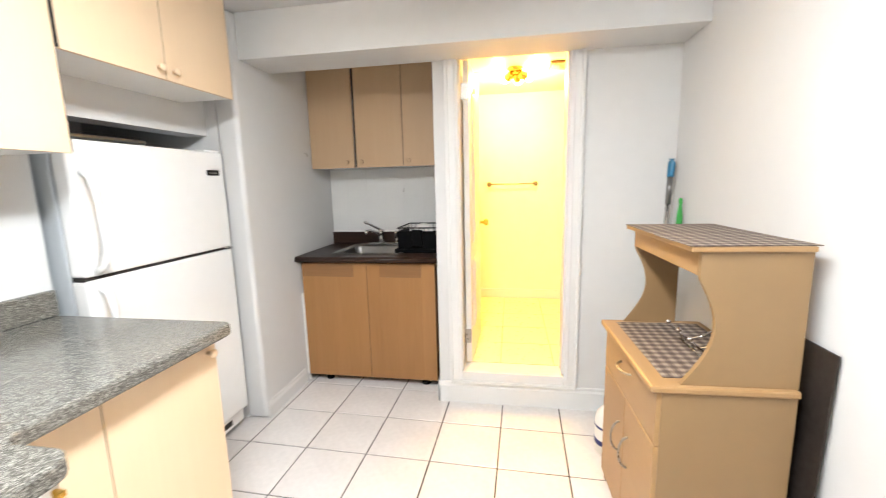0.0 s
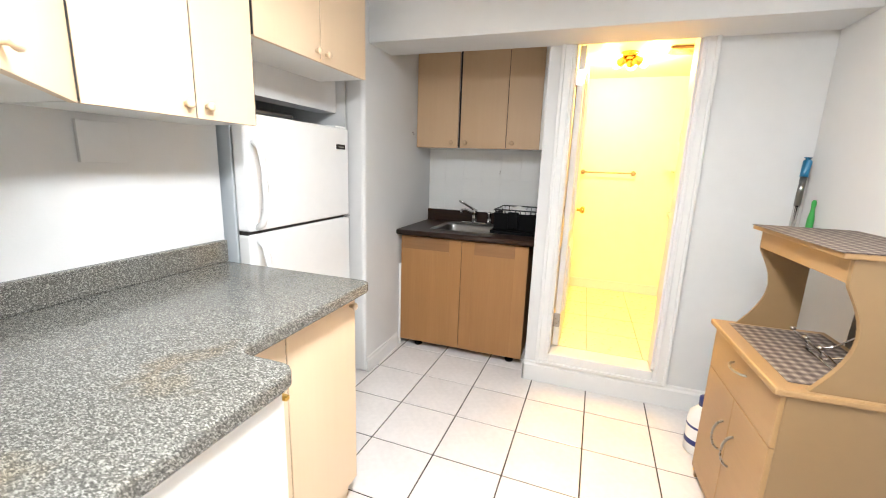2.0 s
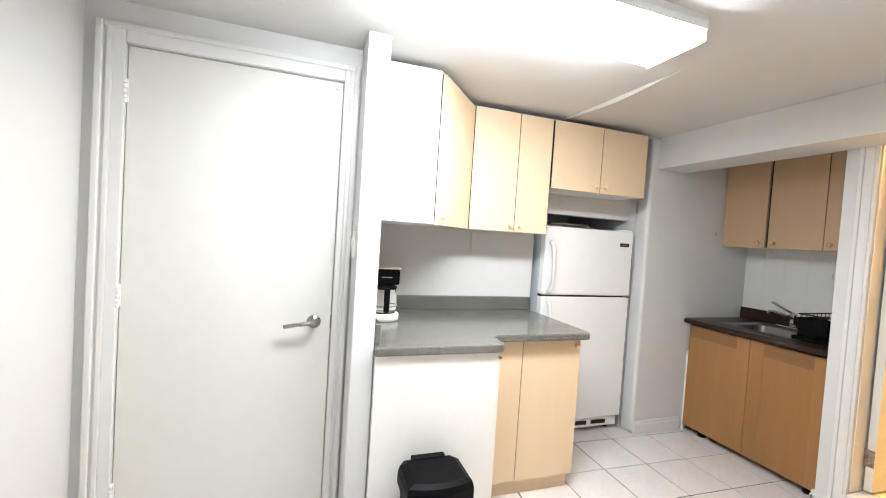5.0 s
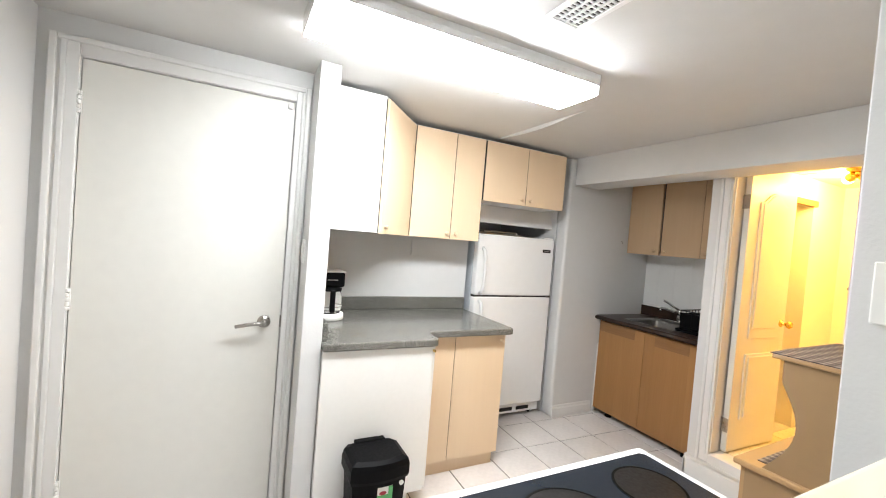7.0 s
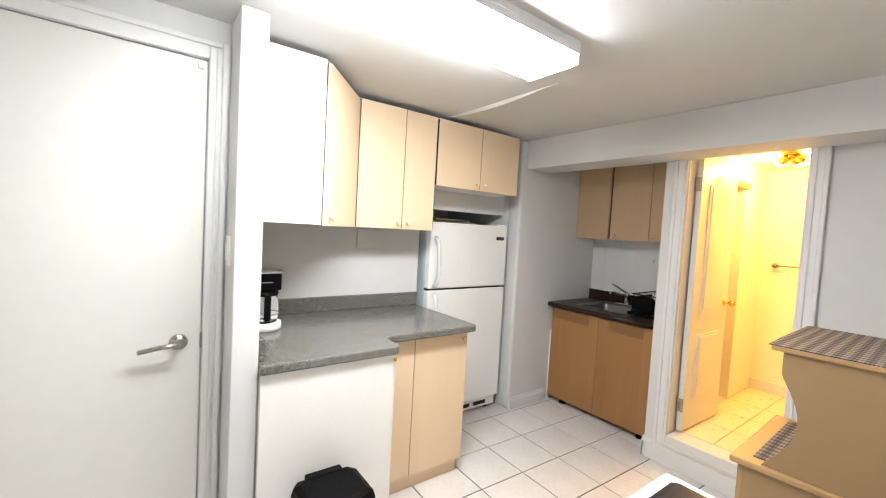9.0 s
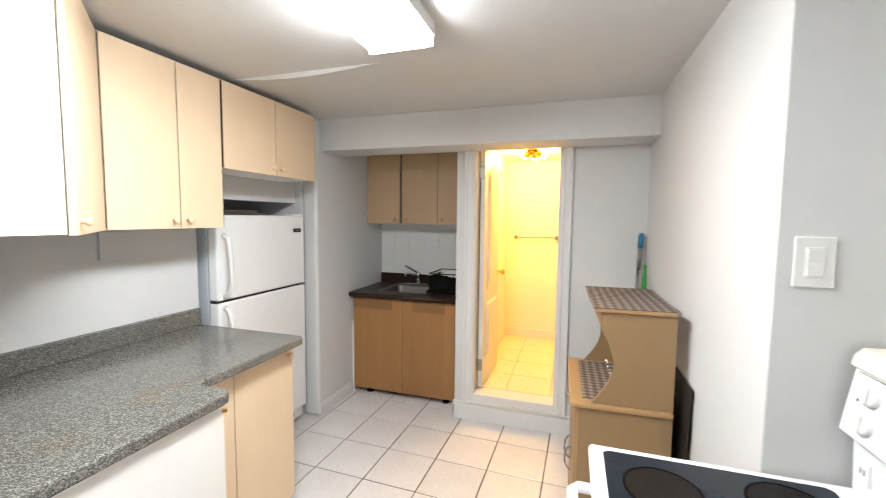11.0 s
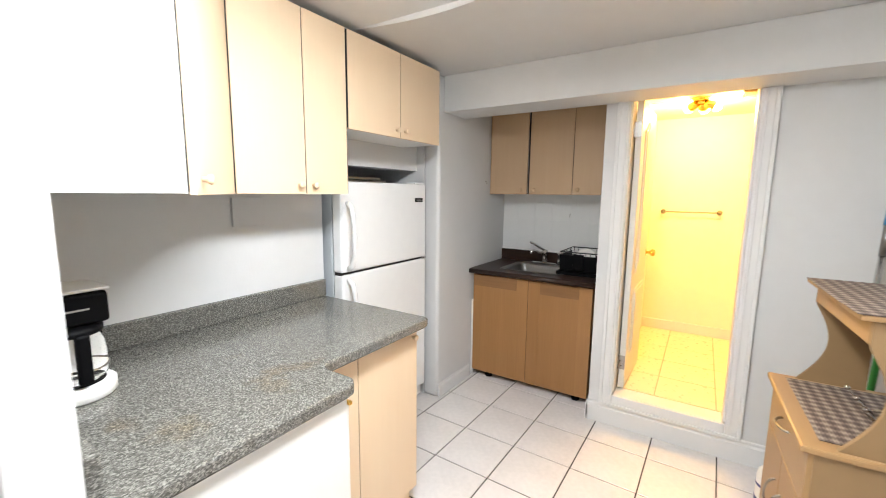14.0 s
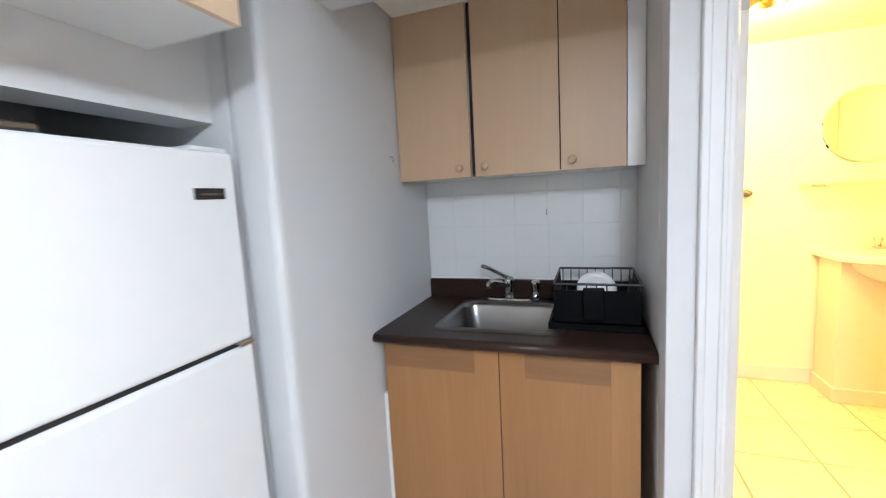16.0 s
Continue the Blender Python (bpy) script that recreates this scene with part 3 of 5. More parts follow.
part("diffuser", prism([(0.0335, CEILING - 0.022), (0.036, CEILING - 0.072), (0.048, CEILING - 0.088), (0.264, CEILING - 0.088), (0.276, CEILING - 0.072), (0.2785, CEILING - 0.022)], -0.130, 1.070, axis="y"), DIFFUSER, lamp, "glowing white plastic diffuser")

BC = Vector((0.435, 3.27, 2.097))
bl = thing("bathroom_ceiling_light", (BC.x, BC.y, BATH_TOP), "brass bathroom ceiling light with three glowing spot heads", "ceiling light")
part("base", lathe([(0.04, BATH_TOP - 0.022), (0.055, BATH_TOP - 0.012), (0.055, BATH_TOP)], 24, (BC.x, BC.y, 0)), BRASS, bl, smooth=True)
for d in (Vector((-0.62, 0.72, -0.22)), Vector((0.22, 0.90, -0.30)), Vector((0.85, 0.30, -0.30))):
    d.normalize()
    at = Matrix.Translation(BC + d * 0.028) @ d.to_track_quat("Z", "Y").to_matrix().to_4x4()
    arm = part("arm", tube([(BC.x, BC.y, BATH_TOP - 0.02), tuple(BC + d * 0.010), tuple(BC + d * 0.032)], 0.009, 8), BRASS, bl, smooth=True)
    bm = lathe([(0.014, 0.0), (0.026, 0.008), (0.030, 0.050), (0.031, 0.060)], 20)
    bm.transform(at)
    part("socket", bm, BRASS, arm, smooth=True)
    bm = lathe([(0.026, 0.061), (0.033, 0.078), (0.030, 0.098), (0.013, 0.110)], 20)
    bm.transform(at)
    part("bulb", bm, BULB, arm, "glowing warm bulb", smooth=True)
    li = bpy.data.lights.new("bulb_light", "POINT")
    li.energy, li.color, li.shadow_soft_size = BATH_WATTS, BATH_COLOR, 0.03
    new("bulb_light", li).location = BC + d * 0.19
tagged(part("trim_ceiling_seam", box(0.12, 0.66, 3.318, 3.321, BATH_TOP - 0.0015, BATH_TOP + 0.001), GAP), "dark hairline seam in the bathroom ceiling", "trim", kind="structure")

# ---- kitchen: cupboards and counter ----
UX, UZ0, UZ1 = -0.885, 1.449, 2.185


def corner_cupboard():
    c = thing("corner_cupboard", (-0.85, 0.4, UZ0), "maple laminate corner wall cupboard with an angled door", "cupboard", "wall cupboards")
    pts = [(LEFT, NOOK), (-0.515, NOOK), (-0.515, 0.368), (UX - 0.012, 0.696), (LEFT, 0.696)]
    part("body", prism(pts, UZ0, UZ1, 0.001), MELAMINE, c, "white melamine carcass")
    a, b = Vector((-0.517, 0.371, 0)), Vector((UX - 0.017, 0.690, 0))
    d = (b - a).normalized()
    n = Vector((-d.y, d.x, 0)) * -1
    part("door_gap", box(UX - 0.0175, UX - 0.005, 0.6965, 0.7015, UZ0 + 0.002, UZ1 - 0.009), GAP, c, "dark joint beside the door")
    q = [a + n * 0.0002, a + d * 0.016 + n * 0.0002, a + d * 0.016 + n * 0.0009, a + n * 0.0009]
    part("door_gap", prism([(v.x, v.y) for v in q], UZ0 + 0.002, UZ1 - 0.012), GAP, c, "dark joint beside the door")
    a = a + d * 0.008
    q = [a + n * 0.001, b + n * 0.001, b + n * 0.018, a + n * 0.018]
    door = part("door", prism([(v.x, v.y) for v in q], UZ0 - 0.004, UZ1 - 0.012, 0.0015), MAPLE, c)
    k = a + d * 0.05 + n * 0.018
    bm = lathe([(0.008, 0), (0.007, 0.010), (0.011, 0.014), (0.014, 0.019), (0.012, 0.025), (0.005, 0.027)], 16)
    bm.transform(Matrix.Translation((k.x, k.y, UZ0 + 0.035)) @ n.to_track_quat("Z", "Y").to_matrix().to_4x4())
    part("knob", bm, MAPLE, door, smooth=True)


def wall_cupboard(y0, y1, z0, z1, split, label):
    c = thing("wall_cupboard", (-1.0, (y0 + y1) / 2, z0), label, "cupboard", "wall cupboards")
    part("body", box(LEFT, UX - 0.018, y0 + 0.001, y1 - 0.001, z0, z1, 0.001), MELAMINE, c, "white melamine carcass")
    for y in (y0 + 0.0028, split, y1 - 0.0028):
        part("door_gap", box(UX - 0.0178, UX - 0.0035, y - 0.0024, y + 0.0024, z0 + 0.002, z1 - 0.009), GAP, c, "dark joint between the doors")
    for a, b, ky in ((y0, split, split - 0.035), (split, y1, split + 0.035)):
        door = part("door", box(UX - 0.016, UX, a + (0.0026 if a == split else 0.0054), b - (0.0026 if b == split else 0.0054), z0 - 0.003, z1 - 0.008, 0.0015), MAPLE, c)
        knob((UX, ky, z0 + 0.035), "x", MAPLE, door)


corner_cupboard()
wall_cupboard(0.702, 1.248, UZ0, UZ1, 1.010, "tall two-door maple laminate wall cupboard")
wall_cupboard(1.252, 2.015, 1.748, UZ1, 1.635, "short two-door maple laminate cupboard above the fridge")


def base_cupboards():
    c = thing("base_cupboard", (-0.8, 1.06, 0), "maple laminate base cupboard under the grey counter", "cupboard", "base cupboards")
    part("body", box(-1.16, -0.538, 0.75, 1.285, 0.10, 0.868, 0.001), MELAMINE, c, "white melamine carcass")
    part("toe_kick", box(-1.16, -0.553, 0.76, 1.275, 0.0, 0.10, 0.001), MAPLE, c)
    part("filler", box(-0.536, -0.520, 0.755, 0.918, 0.09, 0.866, 0.0015), MAPLE, c)
    part("door_gap", box(-0.5378, -0.5232, 0.9184, 0.9216, 0.105, 0.865), GAP, c, "dark joint beside the door")
    door = part("door", box(-0.536, -0.520, 0.922, 1.287, 0.09, 0.866, 0.0015), MAPLE, c)
    knob((-0.520, 1.255, 0.825), "x", MAPLE, door)
    d = thing("peninsula_cupboard", (-0.7, 0.4, 0), "white end-panelled base cupboard under the counter", "cupboard", "base cupboards")
    part("body", box(-1.16, -0.338, NOOK + 0.004, 0.655, 0.10, 0.868, 0.001), MELAMINE, d)
    part("plinth", box(-1.16, -0.36, NOOK + 0.004, 0.60, 0.0, 0.10, 0.001), PLASTIC, d)
    part("end_panel", box(-0.334, -0.316, NOOK + 0.004, 0.668, 0.085, 0.870, 0.0015), PLASTIC, d, "white laminate end panel")
    part("door", box(-0.536, -0.332, 0.672, 0.690, 0.09, 0.866, 0.0015), PLASTIC, d, "white laminate door seen edge-on")
    part("hinge_knob", box(-0.335, -0.312, 0.674, 0.686, 0.835, 0.846, 0.002), BRASS, d)


base_cupboards()


def countertop():
    c = thing("countertop", (-0.8, 0.7, 0.872), "grey speckled granite-look laminate countertop with an upstand", "countertop")
    pts = [(LEFT, NOOK + 0.001), (-0.298, NOOK + 0.001), (-0.298, 0.66)]
    pts += [(-0.338 + p[0], 0.665 + p[1]) for p in [(0.04 * math.cos(radians(a)), 0.04 * math.sin(radians(a))) for a in (0, 30, 60, 90)]][1:]
    pts += [(-0.47 + 0.035 - 0.035 * math.sin(radians(a)), 0.705 + 0.035 - 0.035 * math.cos(radians(a))) for a in (0, 30, 60, 90)]
    pts += [(-0.47, 1.29), (-0.477, 1.312), (-0.50, 1.322), (LEFT, 1.322)]
    part("slab", prism(pts, 0.868, 0.908, 0.008), GRANITE, c)
    part("upstand", box(LEFT + 0.001, LEFT + 0.026, NOOK + 0.002, 1.322, 0.9075, 0.998, 0.005), GRANITE, c)
    part("upstand", box(LEFT + 0.027, -0.342, NOOK + 0.001, NOOK + 0.026, 0.9075, 0.998, 0.005), GRANITE, c)


countertop()


def fridge():
    X, Y0, Y1 = -1.058, 1.357, 2.116
    f = thing("refrigerator", (-1.4, 1.73, 0), "white top-freezer refrigerator in its recess", "refrigerator")
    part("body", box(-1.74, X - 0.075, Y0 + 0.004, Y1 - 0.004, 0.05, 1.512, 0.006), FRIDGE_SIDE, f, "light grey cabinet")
    for z0, z1, hz in ((1.029, 1.512, (1.045, 1.40)), (0.115, 1.017, (0.62, 0.99))):
        d = part("door", box(X - 0.068, X, Y0, Y1, z0, z1, 0.012, 3), ENAMEL, f)
        a, b = hz
        ends = [(X - 0.002, Y0 + 0.045, a), (X + 0.03, Y0 + 0.045, a + 0.02), (X + 0.042, Y0 + 0.047, a + 0.07), (X + 0.046, Y0 + 0.05, (a + b) / 2),
                (X + 0.042, Y0 + 0.047, b - 0.07), (X + 0.03, Y0 + 0.045, b - 0.02), (X - 0.002, Y0 + 0.045, b)]
        part("handle", tube(ends, 0.014, 10), ENAMEL, d, "curved white handle", smooth=True)
    part("door_gap", box(X - 0.06, X - 0.012, Y0 + 0.003, Y1 - 0.003, 1.015, 1.031), GAP, f)
    part("hinge", box(X - 0.05, X + 0.006, Y1 - 0.05, Y1 - 0.002, 1.0175, 1.0285, 0.002), CHROME, f)
    part("top_hinge", box(X - 0.08, X - 0.01, Y1 - 0.11, Y1 - 0.01, 1.511, 1.523, 0.004), ENAMEL, f)
    part("badge", box(X - 0.001, X + 0.003, 1.994, 2.076, 1.397, 1.423, 0.001), GAP, f, "small dark maker's badge")
    part("badge_bar", box(X + 0.0025, X + 0.0036, 2.008, 2.064, 1.4065, 1.4115), NICKEL, f)
    part("grille", box(X - 0.07, X - 0.03, Y0 + 0.01, Y1 - 0.01, 0.035, 0.105, 0.004), ENAMEL, f, "white toe grille")
    for i in range(3):
        y = Y0 + 0.18 + i * 0.17
        part("grille_slot", box(X - 0.031, X - 0.0285, y, y + 0.13, 0.055, 0.085), GAP, f)
    for y in (Y0 + 0.06, Y1 - 0.06):
        part("foot", lathe([(0.02, 0.0), (0.02, 0.012), (0.01, 0.014), (0.01, 0.06)], 12, (X - 0.09, y, 0)), BLACKP, f)
        part("foot", lathe([(0.02, 0.0), (0.02, 0.012), (0.01, 0.014), (0.01, 0.06)], 12, (-1.68, y, 0)), BLACKP, f)


fridge()

# ---- alcove: sink cupboard, wall cupboards ----
SY, AX0, AX1 = 2.645, -0.972, -0.062


def sink_cupboard():
    c = thing("sink_cupboard", (-0.52, 2.9, 0), "birch veneer two-door sink cupboard on black feet", "cupboard")
    for q in ((AX0 + 0.012, AX0 + 0.028, SY + 0.018, 3.21, 0.052, 0.841), (AX1 - 0.022, AX1 - 0.006, SY + 0.018, 3.21, 0.052, 0.841)):
        part("side", box(*q, 0.001), BIRCH, c)
    part("bottom", box(AX0 + 0.028, AX1 - 0.022, SY + 0.018, 3.21, 0.052, 0.068), BIRCH, c)
    part("back", box(AX0 + 0.028, AX1 - 0.022, 3.204, 3.21, 0.068, 0.841), BIRCH, c)
    part("front_rail", box(AX0 + 0.028, AX1 - 0.022, SY + 0.018, SY + 0.034, 0.78, 0.841), BIRCH, c)
    mid = -0.515
    part("door_gap", box(mid - 0.0013, mid + 0.0013, SY + 0.003, SY + 0.0177, 0.07, 0.83), GAP, c, "dark joint between the doors")
    for a, b in ((AX0 + 0.006, mid), (mid, AX1)):
        d = part("door", box(a + 0.0015, b - 0.0015, SY, SY + 0.016, 0.048, 0.832, 0.0015), BIRCH, c)
        part("stile", box(b - 0.088, b - 0.002, SY - 0.0012, SY + 0.001, 0.050, 0.830, 0.0004), BIRCH, d)
        part("rail", box(a + (0.004 if a < mid else 0.09), b - 0.089, SY - 0.0011, SY + 0.001, 0.742, 0.830, 0.0004), BIRCH_H, d)
        if a >= mid:
            part("stile", box(a + 0.002, a + 0.087, SY - 0.0012, SY + 0.001, 0.050, 0.830, 0.0004), BIRCH, d)
    for x, y in ((AX0 + 0.13, SY + 0.06), (AX1 - 0.09, SY + 0.06), (AX0 + 0.13, 3.12), (AX1 - 0.09, 3.12)):
        part("foot", lathe([(0.028, 0.0), (0.030, 0.012), (0.020, 0.02), (0.020, 0.054)], 16, (x, y, 0)), BLACKP, c, smooth=True)
    t = thing("sink_countertop", (-0.5, 2.9, 0.842), "dark brown laminate countertop with an upstand", "countertop")
    x0, x1, y0, y1 = -0.765, -0.315, 2.715, 3.095
    X0, X1, Y0, Y1, Z0, Z1 = -0.984, -0.022, 2.615, 3.224, 0.842, 0.880
    for b in ((X0, x0, Y0, Y1), (x1, X1, Y0, Y1), (x0, x1, Y0, y0), (x0, x1, y1, Y1)):
        part("slab", box(b[0], b[1], b[2], b[3], Z0, Z1), DARKTOP, t)
    part("front_edge", tube([(X0, Y0, (Z0 + Z1) / 2), (X1, Y0, (Z0 + Z1) / 2)], 0.019, 12), DARKTOP, t, smooth=True)
    part("upstand", box(X0 + 0.001, X1 - 0.001, 3.198, 3.2235, Z1, 0.972, 0.003), DARKTOP, t)
    part("caulk", box(X0 + 0.001, X1 - 0.001, 3.212, 3.2238, 0.972, 0.985, 0.003), PLASTIC, t, "white sealing strip")
    s = thing("kitchen_sink", (-0.54, 2.9, 0.70), "stainless steel drop-in sink bowl", "sink")
    bm = bmesh.new()

    def loop(ax0, ax1, ay0, ay1, z, r):
        out = []
        for cx, cy, a0 in ((ax1 - r, ay1 - r, 0), (ax0 + r, ay1 - r, 90), (ax0 + r, ay0 + r, 180), (ax1 - r, ay0 + r, 270)):
            for k in range(5):
                a = radians(a0 + 22.5 * k)
                out.append(bm.verts.new((cx + r * math.cos(a), cy + r * math.sin(a), z)))
        return out
    loops = [loop(x0 - 0.022, x1 + 0.022, y0 - 0.018, y1 + 0.06, Z1 + 0.001, 0.05), loop(x0 - 0.016, x1 + 0.016, y0 - 0.012, y1 + 0.052, Z1 + 0.007, 0.05),
             loop(x0 + 0.004, x1 - 0.004, y0 + 0.004, y1 - 0.002, Z1 + 0.006, 0.05), loop(x0 + 0.012, x1 - 0.012, y0 + 0.012, y1 - 0.01, Z1 - 0.012, 0.05),
             loop(x0 + 0.03, x1 - 0.03, y0 + 0.03, y1 - 0.03, 0.735, 0.06), loop(x0 + 0.08, x1 - 0.08, y0 + 0.08, y1 - 0.08, 0.72, 0.05)]
    for a, b in zip(loops, loops[1:]):
        for i in range(len(a)):
            j = (i + 1) % len(a)
            bm.faces.new((a[i], a[j], b[j], b[i]))
    bm.faces.new(loops[-1])
    bmesh.ops.recalc_face_normals(bm, faces=bm.faces[:])
    part("bowl", bm, STEEL, s, smooth=True)
    part("drain", lathe([(0.04, 0.7205), (0.04, 0.724), (0.025, 0.723)], 20, (-0.54, 2.905, 0)), CHROME, s, smooth=True)


sink_cupboard()


def alcove_cupboard(x0, x1, doors, label):
    Y, z0, z1 = 2.92, 1.456, 2.20
    c = thing("wall_cupboard", ((x0 + x1) / 2, 3.07, z0), label, "cupboard", "alcove wall cupboards")
    part("body", box(x0, x1, Y + 0.018, 3.224, z0, z1, 0.001), MELAMINE, c, "white melamine carcass")
    for x in sorted({round(q, 4) for a, b, kx in doors for q in (a, b)}):
        if x <= x0 or x >= x1:
            continue
        part("door_gap", box(x - 0.0018, x + 0.0018, Y + 0.0035, Y + 0.0177, z0 + 0.002, z1 - 0.006), GAP, c, "dark joint between the doors")
    if len(doors) == 1:
        part("side_gap", box(x1 + 0.0005, x1 + 0.0145, Y + 0.012, Y + 0.03, z0, z1 - 0.006), GAP, c, "dark gap beside the next cupboard")
    for a, b, kx in doors:
        d = part("door", box(a + 0.002, b - 0.002, Y, Y + 0.016, z0 - 0.003, z1 - 0.004, 0.0015), MAPLE_SHADE, c)
        knob((kx, Y, z0 + 0.035), "-y", MAPLE_SHADE, d, 0.0155)


alcove_cupboard(-0.980, -0.660, [(-0.980, -0.660, -0.705)], "single-door shade-darkened maple laminate wall cupboard above the sink")
alcove_cupboard(-0.645, -0.082, [(-0.645, -0.312, -0.60), (-0.312, -0.082, -0.268)], "two-door shade-darkened maple laminate wall cupboard above the sink")
tagged(part("trim_filler", box(-0.081, -0.022, 2.925, 2.945, 1.453, 2.20, 0.001), PLASTIC), "white filler strip beside the cupboard", "trim", kind="structure")

tagged(part("trim_filler_low", box(-0.984, -0.968, 2.652, 2.668, 0.0, 0.62, 0.001), PLASTIC), "white filler strip beside the sink cupboard", "trim", kind="structure")

# glazed wall tiles above the sink
splash = tagged(part("splashback", box(-0.984, -0.021, 3.2195, 3.2245, 0.972, 1.456), mat("pale grout", (0.715, 0.712, 0.70), 0.9, noise_scale=6, amount=0.1)), "white square glazed wall tiles above the sink", "splashback", kind="structure")
WTILE = mat("white wall tile", (0.72, 0.72, 0.705), 0.2, noise_scale=4, amount=0.02, bump=0.03, bump_scale=18, per_object=0.2)
bm = box(-0.0752, 0.0752, -0.002, 0.0, -0.0752, 0.0752, 0.0008, 1)
WT = bpy.data.meshes.new("wall_tile")
bm.to_mesh(WT)
bm.free()
WT.materials.append(WTILE)
rnd2 = random.Random(5)
for i in range(7):
    for j in range(4):
        xa, xb = max(-0.984, -0.995 + i * 0.1515), min(-0.021, -0.995 + (i + 1) * 0.1515)
        za, zb = max(0.985, 0.93 + j * 0.1515), min(1.456, 0.93 + (j + 1) * 0.1515)
        if xb - xa < 0.01:
            continue
        ob = new("tile", WT)
        ob.parent = splash
        ob.matrix_basis = Matrix.Translation(((xa + xb) / 2, 3.2195 + rnd2.uniform(-0.0004, 0.0004), (za + zb) / 2)) @ Matrix.Diagonal(((xb - xa) / 0.1515, 1, (zb - za) / 0.1515, 1))
n = thing("wall_hook", (-0.395, 3.215, 1.288), "small grey hook on the wall tiles", "hook")
part("stem", tube([(-0.395, 3.2165, 1.300), (-0.395, 3.206, 1.294), (-0.395, 3.202, 1.280), (-0.395, 3.208, 1.276)], 0.003, 6), NICKEL, n)
n = thing("wall_hook", (-0.982, 2.843, 1.546), "small grey hook on the white partition", "hook")
part("stem", tube([(-0.986, 2.843, 1.556), (-0.972, 2.843, 1.552), (-0.968, 2.843, 1.540), (-0.974, 2.843, 1.535)], 0.003, 6), NICKEL, n)
n = thing("wall_cover_plate", (-1.168, 0.92, 1.36), "painted-over square cover plate under the cupboard", "cover plate")
part("plate", box(-1.1705, -1.156, 0.843, 0.985, 1.305, 1.428, 0.002), WALL, n)

# ---- stove ----
def stove():
    X0, Y0, Y1, Z = 0.866, 0.008, 0.770, 0.902
    s = thing("stove", (1.15, 0.32, 0), "white electric range with a black glass cooktop", "stove")
    part("body", box(X0 + 0.03, 1.54, Y0 + 0.004, Y1 - 0.004, 0.03, Z - 0.035, 0.004), ENAMEL, s)
    part("top", box(X0 - 0.012, 1.54, Y0, Y1, Z - 0.036, Z - 0.004, 0.012, 3), ENAMEL, s, "white enamel cooktop surround")
    gx0, gx1, gy0, gy1 = 0.888, 1.372, Y0 + 0.04, 0.736
    c = 0.012
    part("glass", prism([(gx0 + c, gy0), (gx1 - c, gy0), (gx1, gy0 + c), (gx1, gy1 - c), (gx1 - c, gy1), (gx0 + c, gy1), (gx0, gy1 - c), (gx0, gy0 + c)], Z - 0.006, Z), COOKGLASS, s, "scratched black glass cooktop")
    for x, y, r in ((1.005, 0.608, 0.083), (1.256, 0.632, 0.084), (1.040, 0.345, 0.114), (1.272, 0.320, 0.080)):
        b = part("burner", lathe([(r, Z + 0.0002), (r * 0.98, Z + 0.0006)], 40, (x, y, 0)), BURNER, s, "dark printed burner field")
        ring = bmesh.new()
        n = 64
        for rr in (r * 1.0,):
            vs = []
            for i in range(n):
                a = 2 * math.pi * i / n
                vs.append((ring.verts.new((x + rr * math.cos(a), y + rr * math.sin(a), Z + 0.0012)), ring.verts.new((x + (rr - 0.006) * math.cos(a), y + (rr - 0.006) * math.sin(a), Z + 0.0012))))
            for i in range(n):
                j = (i + 1) % n
                ring.faces.new((vs[i][0], vs[j][0], vs[j][1], vs[i][1]))
        part("burner_ring", ring, RING, b)
    # backguard: a leaning panel under a rounded cream cap
    prof = [(1.424, Z - 0.006), (1.418, 1.022), (1.390, 1.034), (1.414, 1.190), (1.428, 1.214), (1.50, 1.218), (1.53, 1.205), (1.538, Z - 0.006)]
    bg = part("backguard", prism([(a, b) for a, b in prof], Y0 + 0.012, Y1 - 0.004, 0.003, axis="y"), ENAMEL, s, "white control panel")
    part("cap", prism([(1.410, 1.180), (1.403, 1.184), (1.408, 1.206), (1.424, 1.224), (1.505, 1.228), (1.536, 1.214), (1.541, 1.18)], Y0 + 0.006, Y1 + 0.001, 0.004, axis="y"), CREAM, bg, "yellowed plastic cap")
    lean = math.atan2(1.414 - 1.390, 1.190 - 1.034)

    def onpanel(y, h, d=0.0):
        """A point h metres up the leaning face from its foot, d proud of it."""
        return Vector((1.390 + h * math.sin(lean) - d * math.cos(lean), y, 1.034 + h * math.cos(lean) + d * math.sin(lean)))
    tilt = Matrix.Rotation(lean, 4, "Y")

    def plate(y0, y1, h0, h1, d0, d1, bevel=0.0):
        bm = box(-d1, -d0, y0, y1, h0, h1, bevel)
        bm.transform(Matrix.Translation((1.390, 0, 1.034)) @ tilt)
        return bm
    for y, h in ((0.694, 0.106), (0.692, 0.044), (0.262, 0.110), (0.257, 0.050)):
        bm = lathe([(0.024, 0), (0.024, 0.003), (0.0232, 0.009), (0.0205, 0.0115)], 24)
        p = onpanel(y, h, 0.0)
        rot = tilt @ Matrix.Rotation(radians(-90), 4, "Y")
        bm.transform(Matrix.Translation(p) @ rot)
        k = part("knob", bm, PLASTIC, bg, "off-white control knob", smooth=True)
        part("grip", plate(y - 0.0065, y + 0.0065, h - 0.020, h + 0.020, 0.0105, 0.0185, 0.003), PLASTIC, k)
    part("lamp_dot", plate(0.729, 0.735, 0.080, 0.086, 0, 0.002), INK, bg)
    part("display", plate(0.436, 0.489, 0.091, 0.111, 0.0002, 0.002, 0.0005), DISPLAY, bg, "dark clock display")
    digits = bpy.data.curves.new("clock_digits", "FONT")
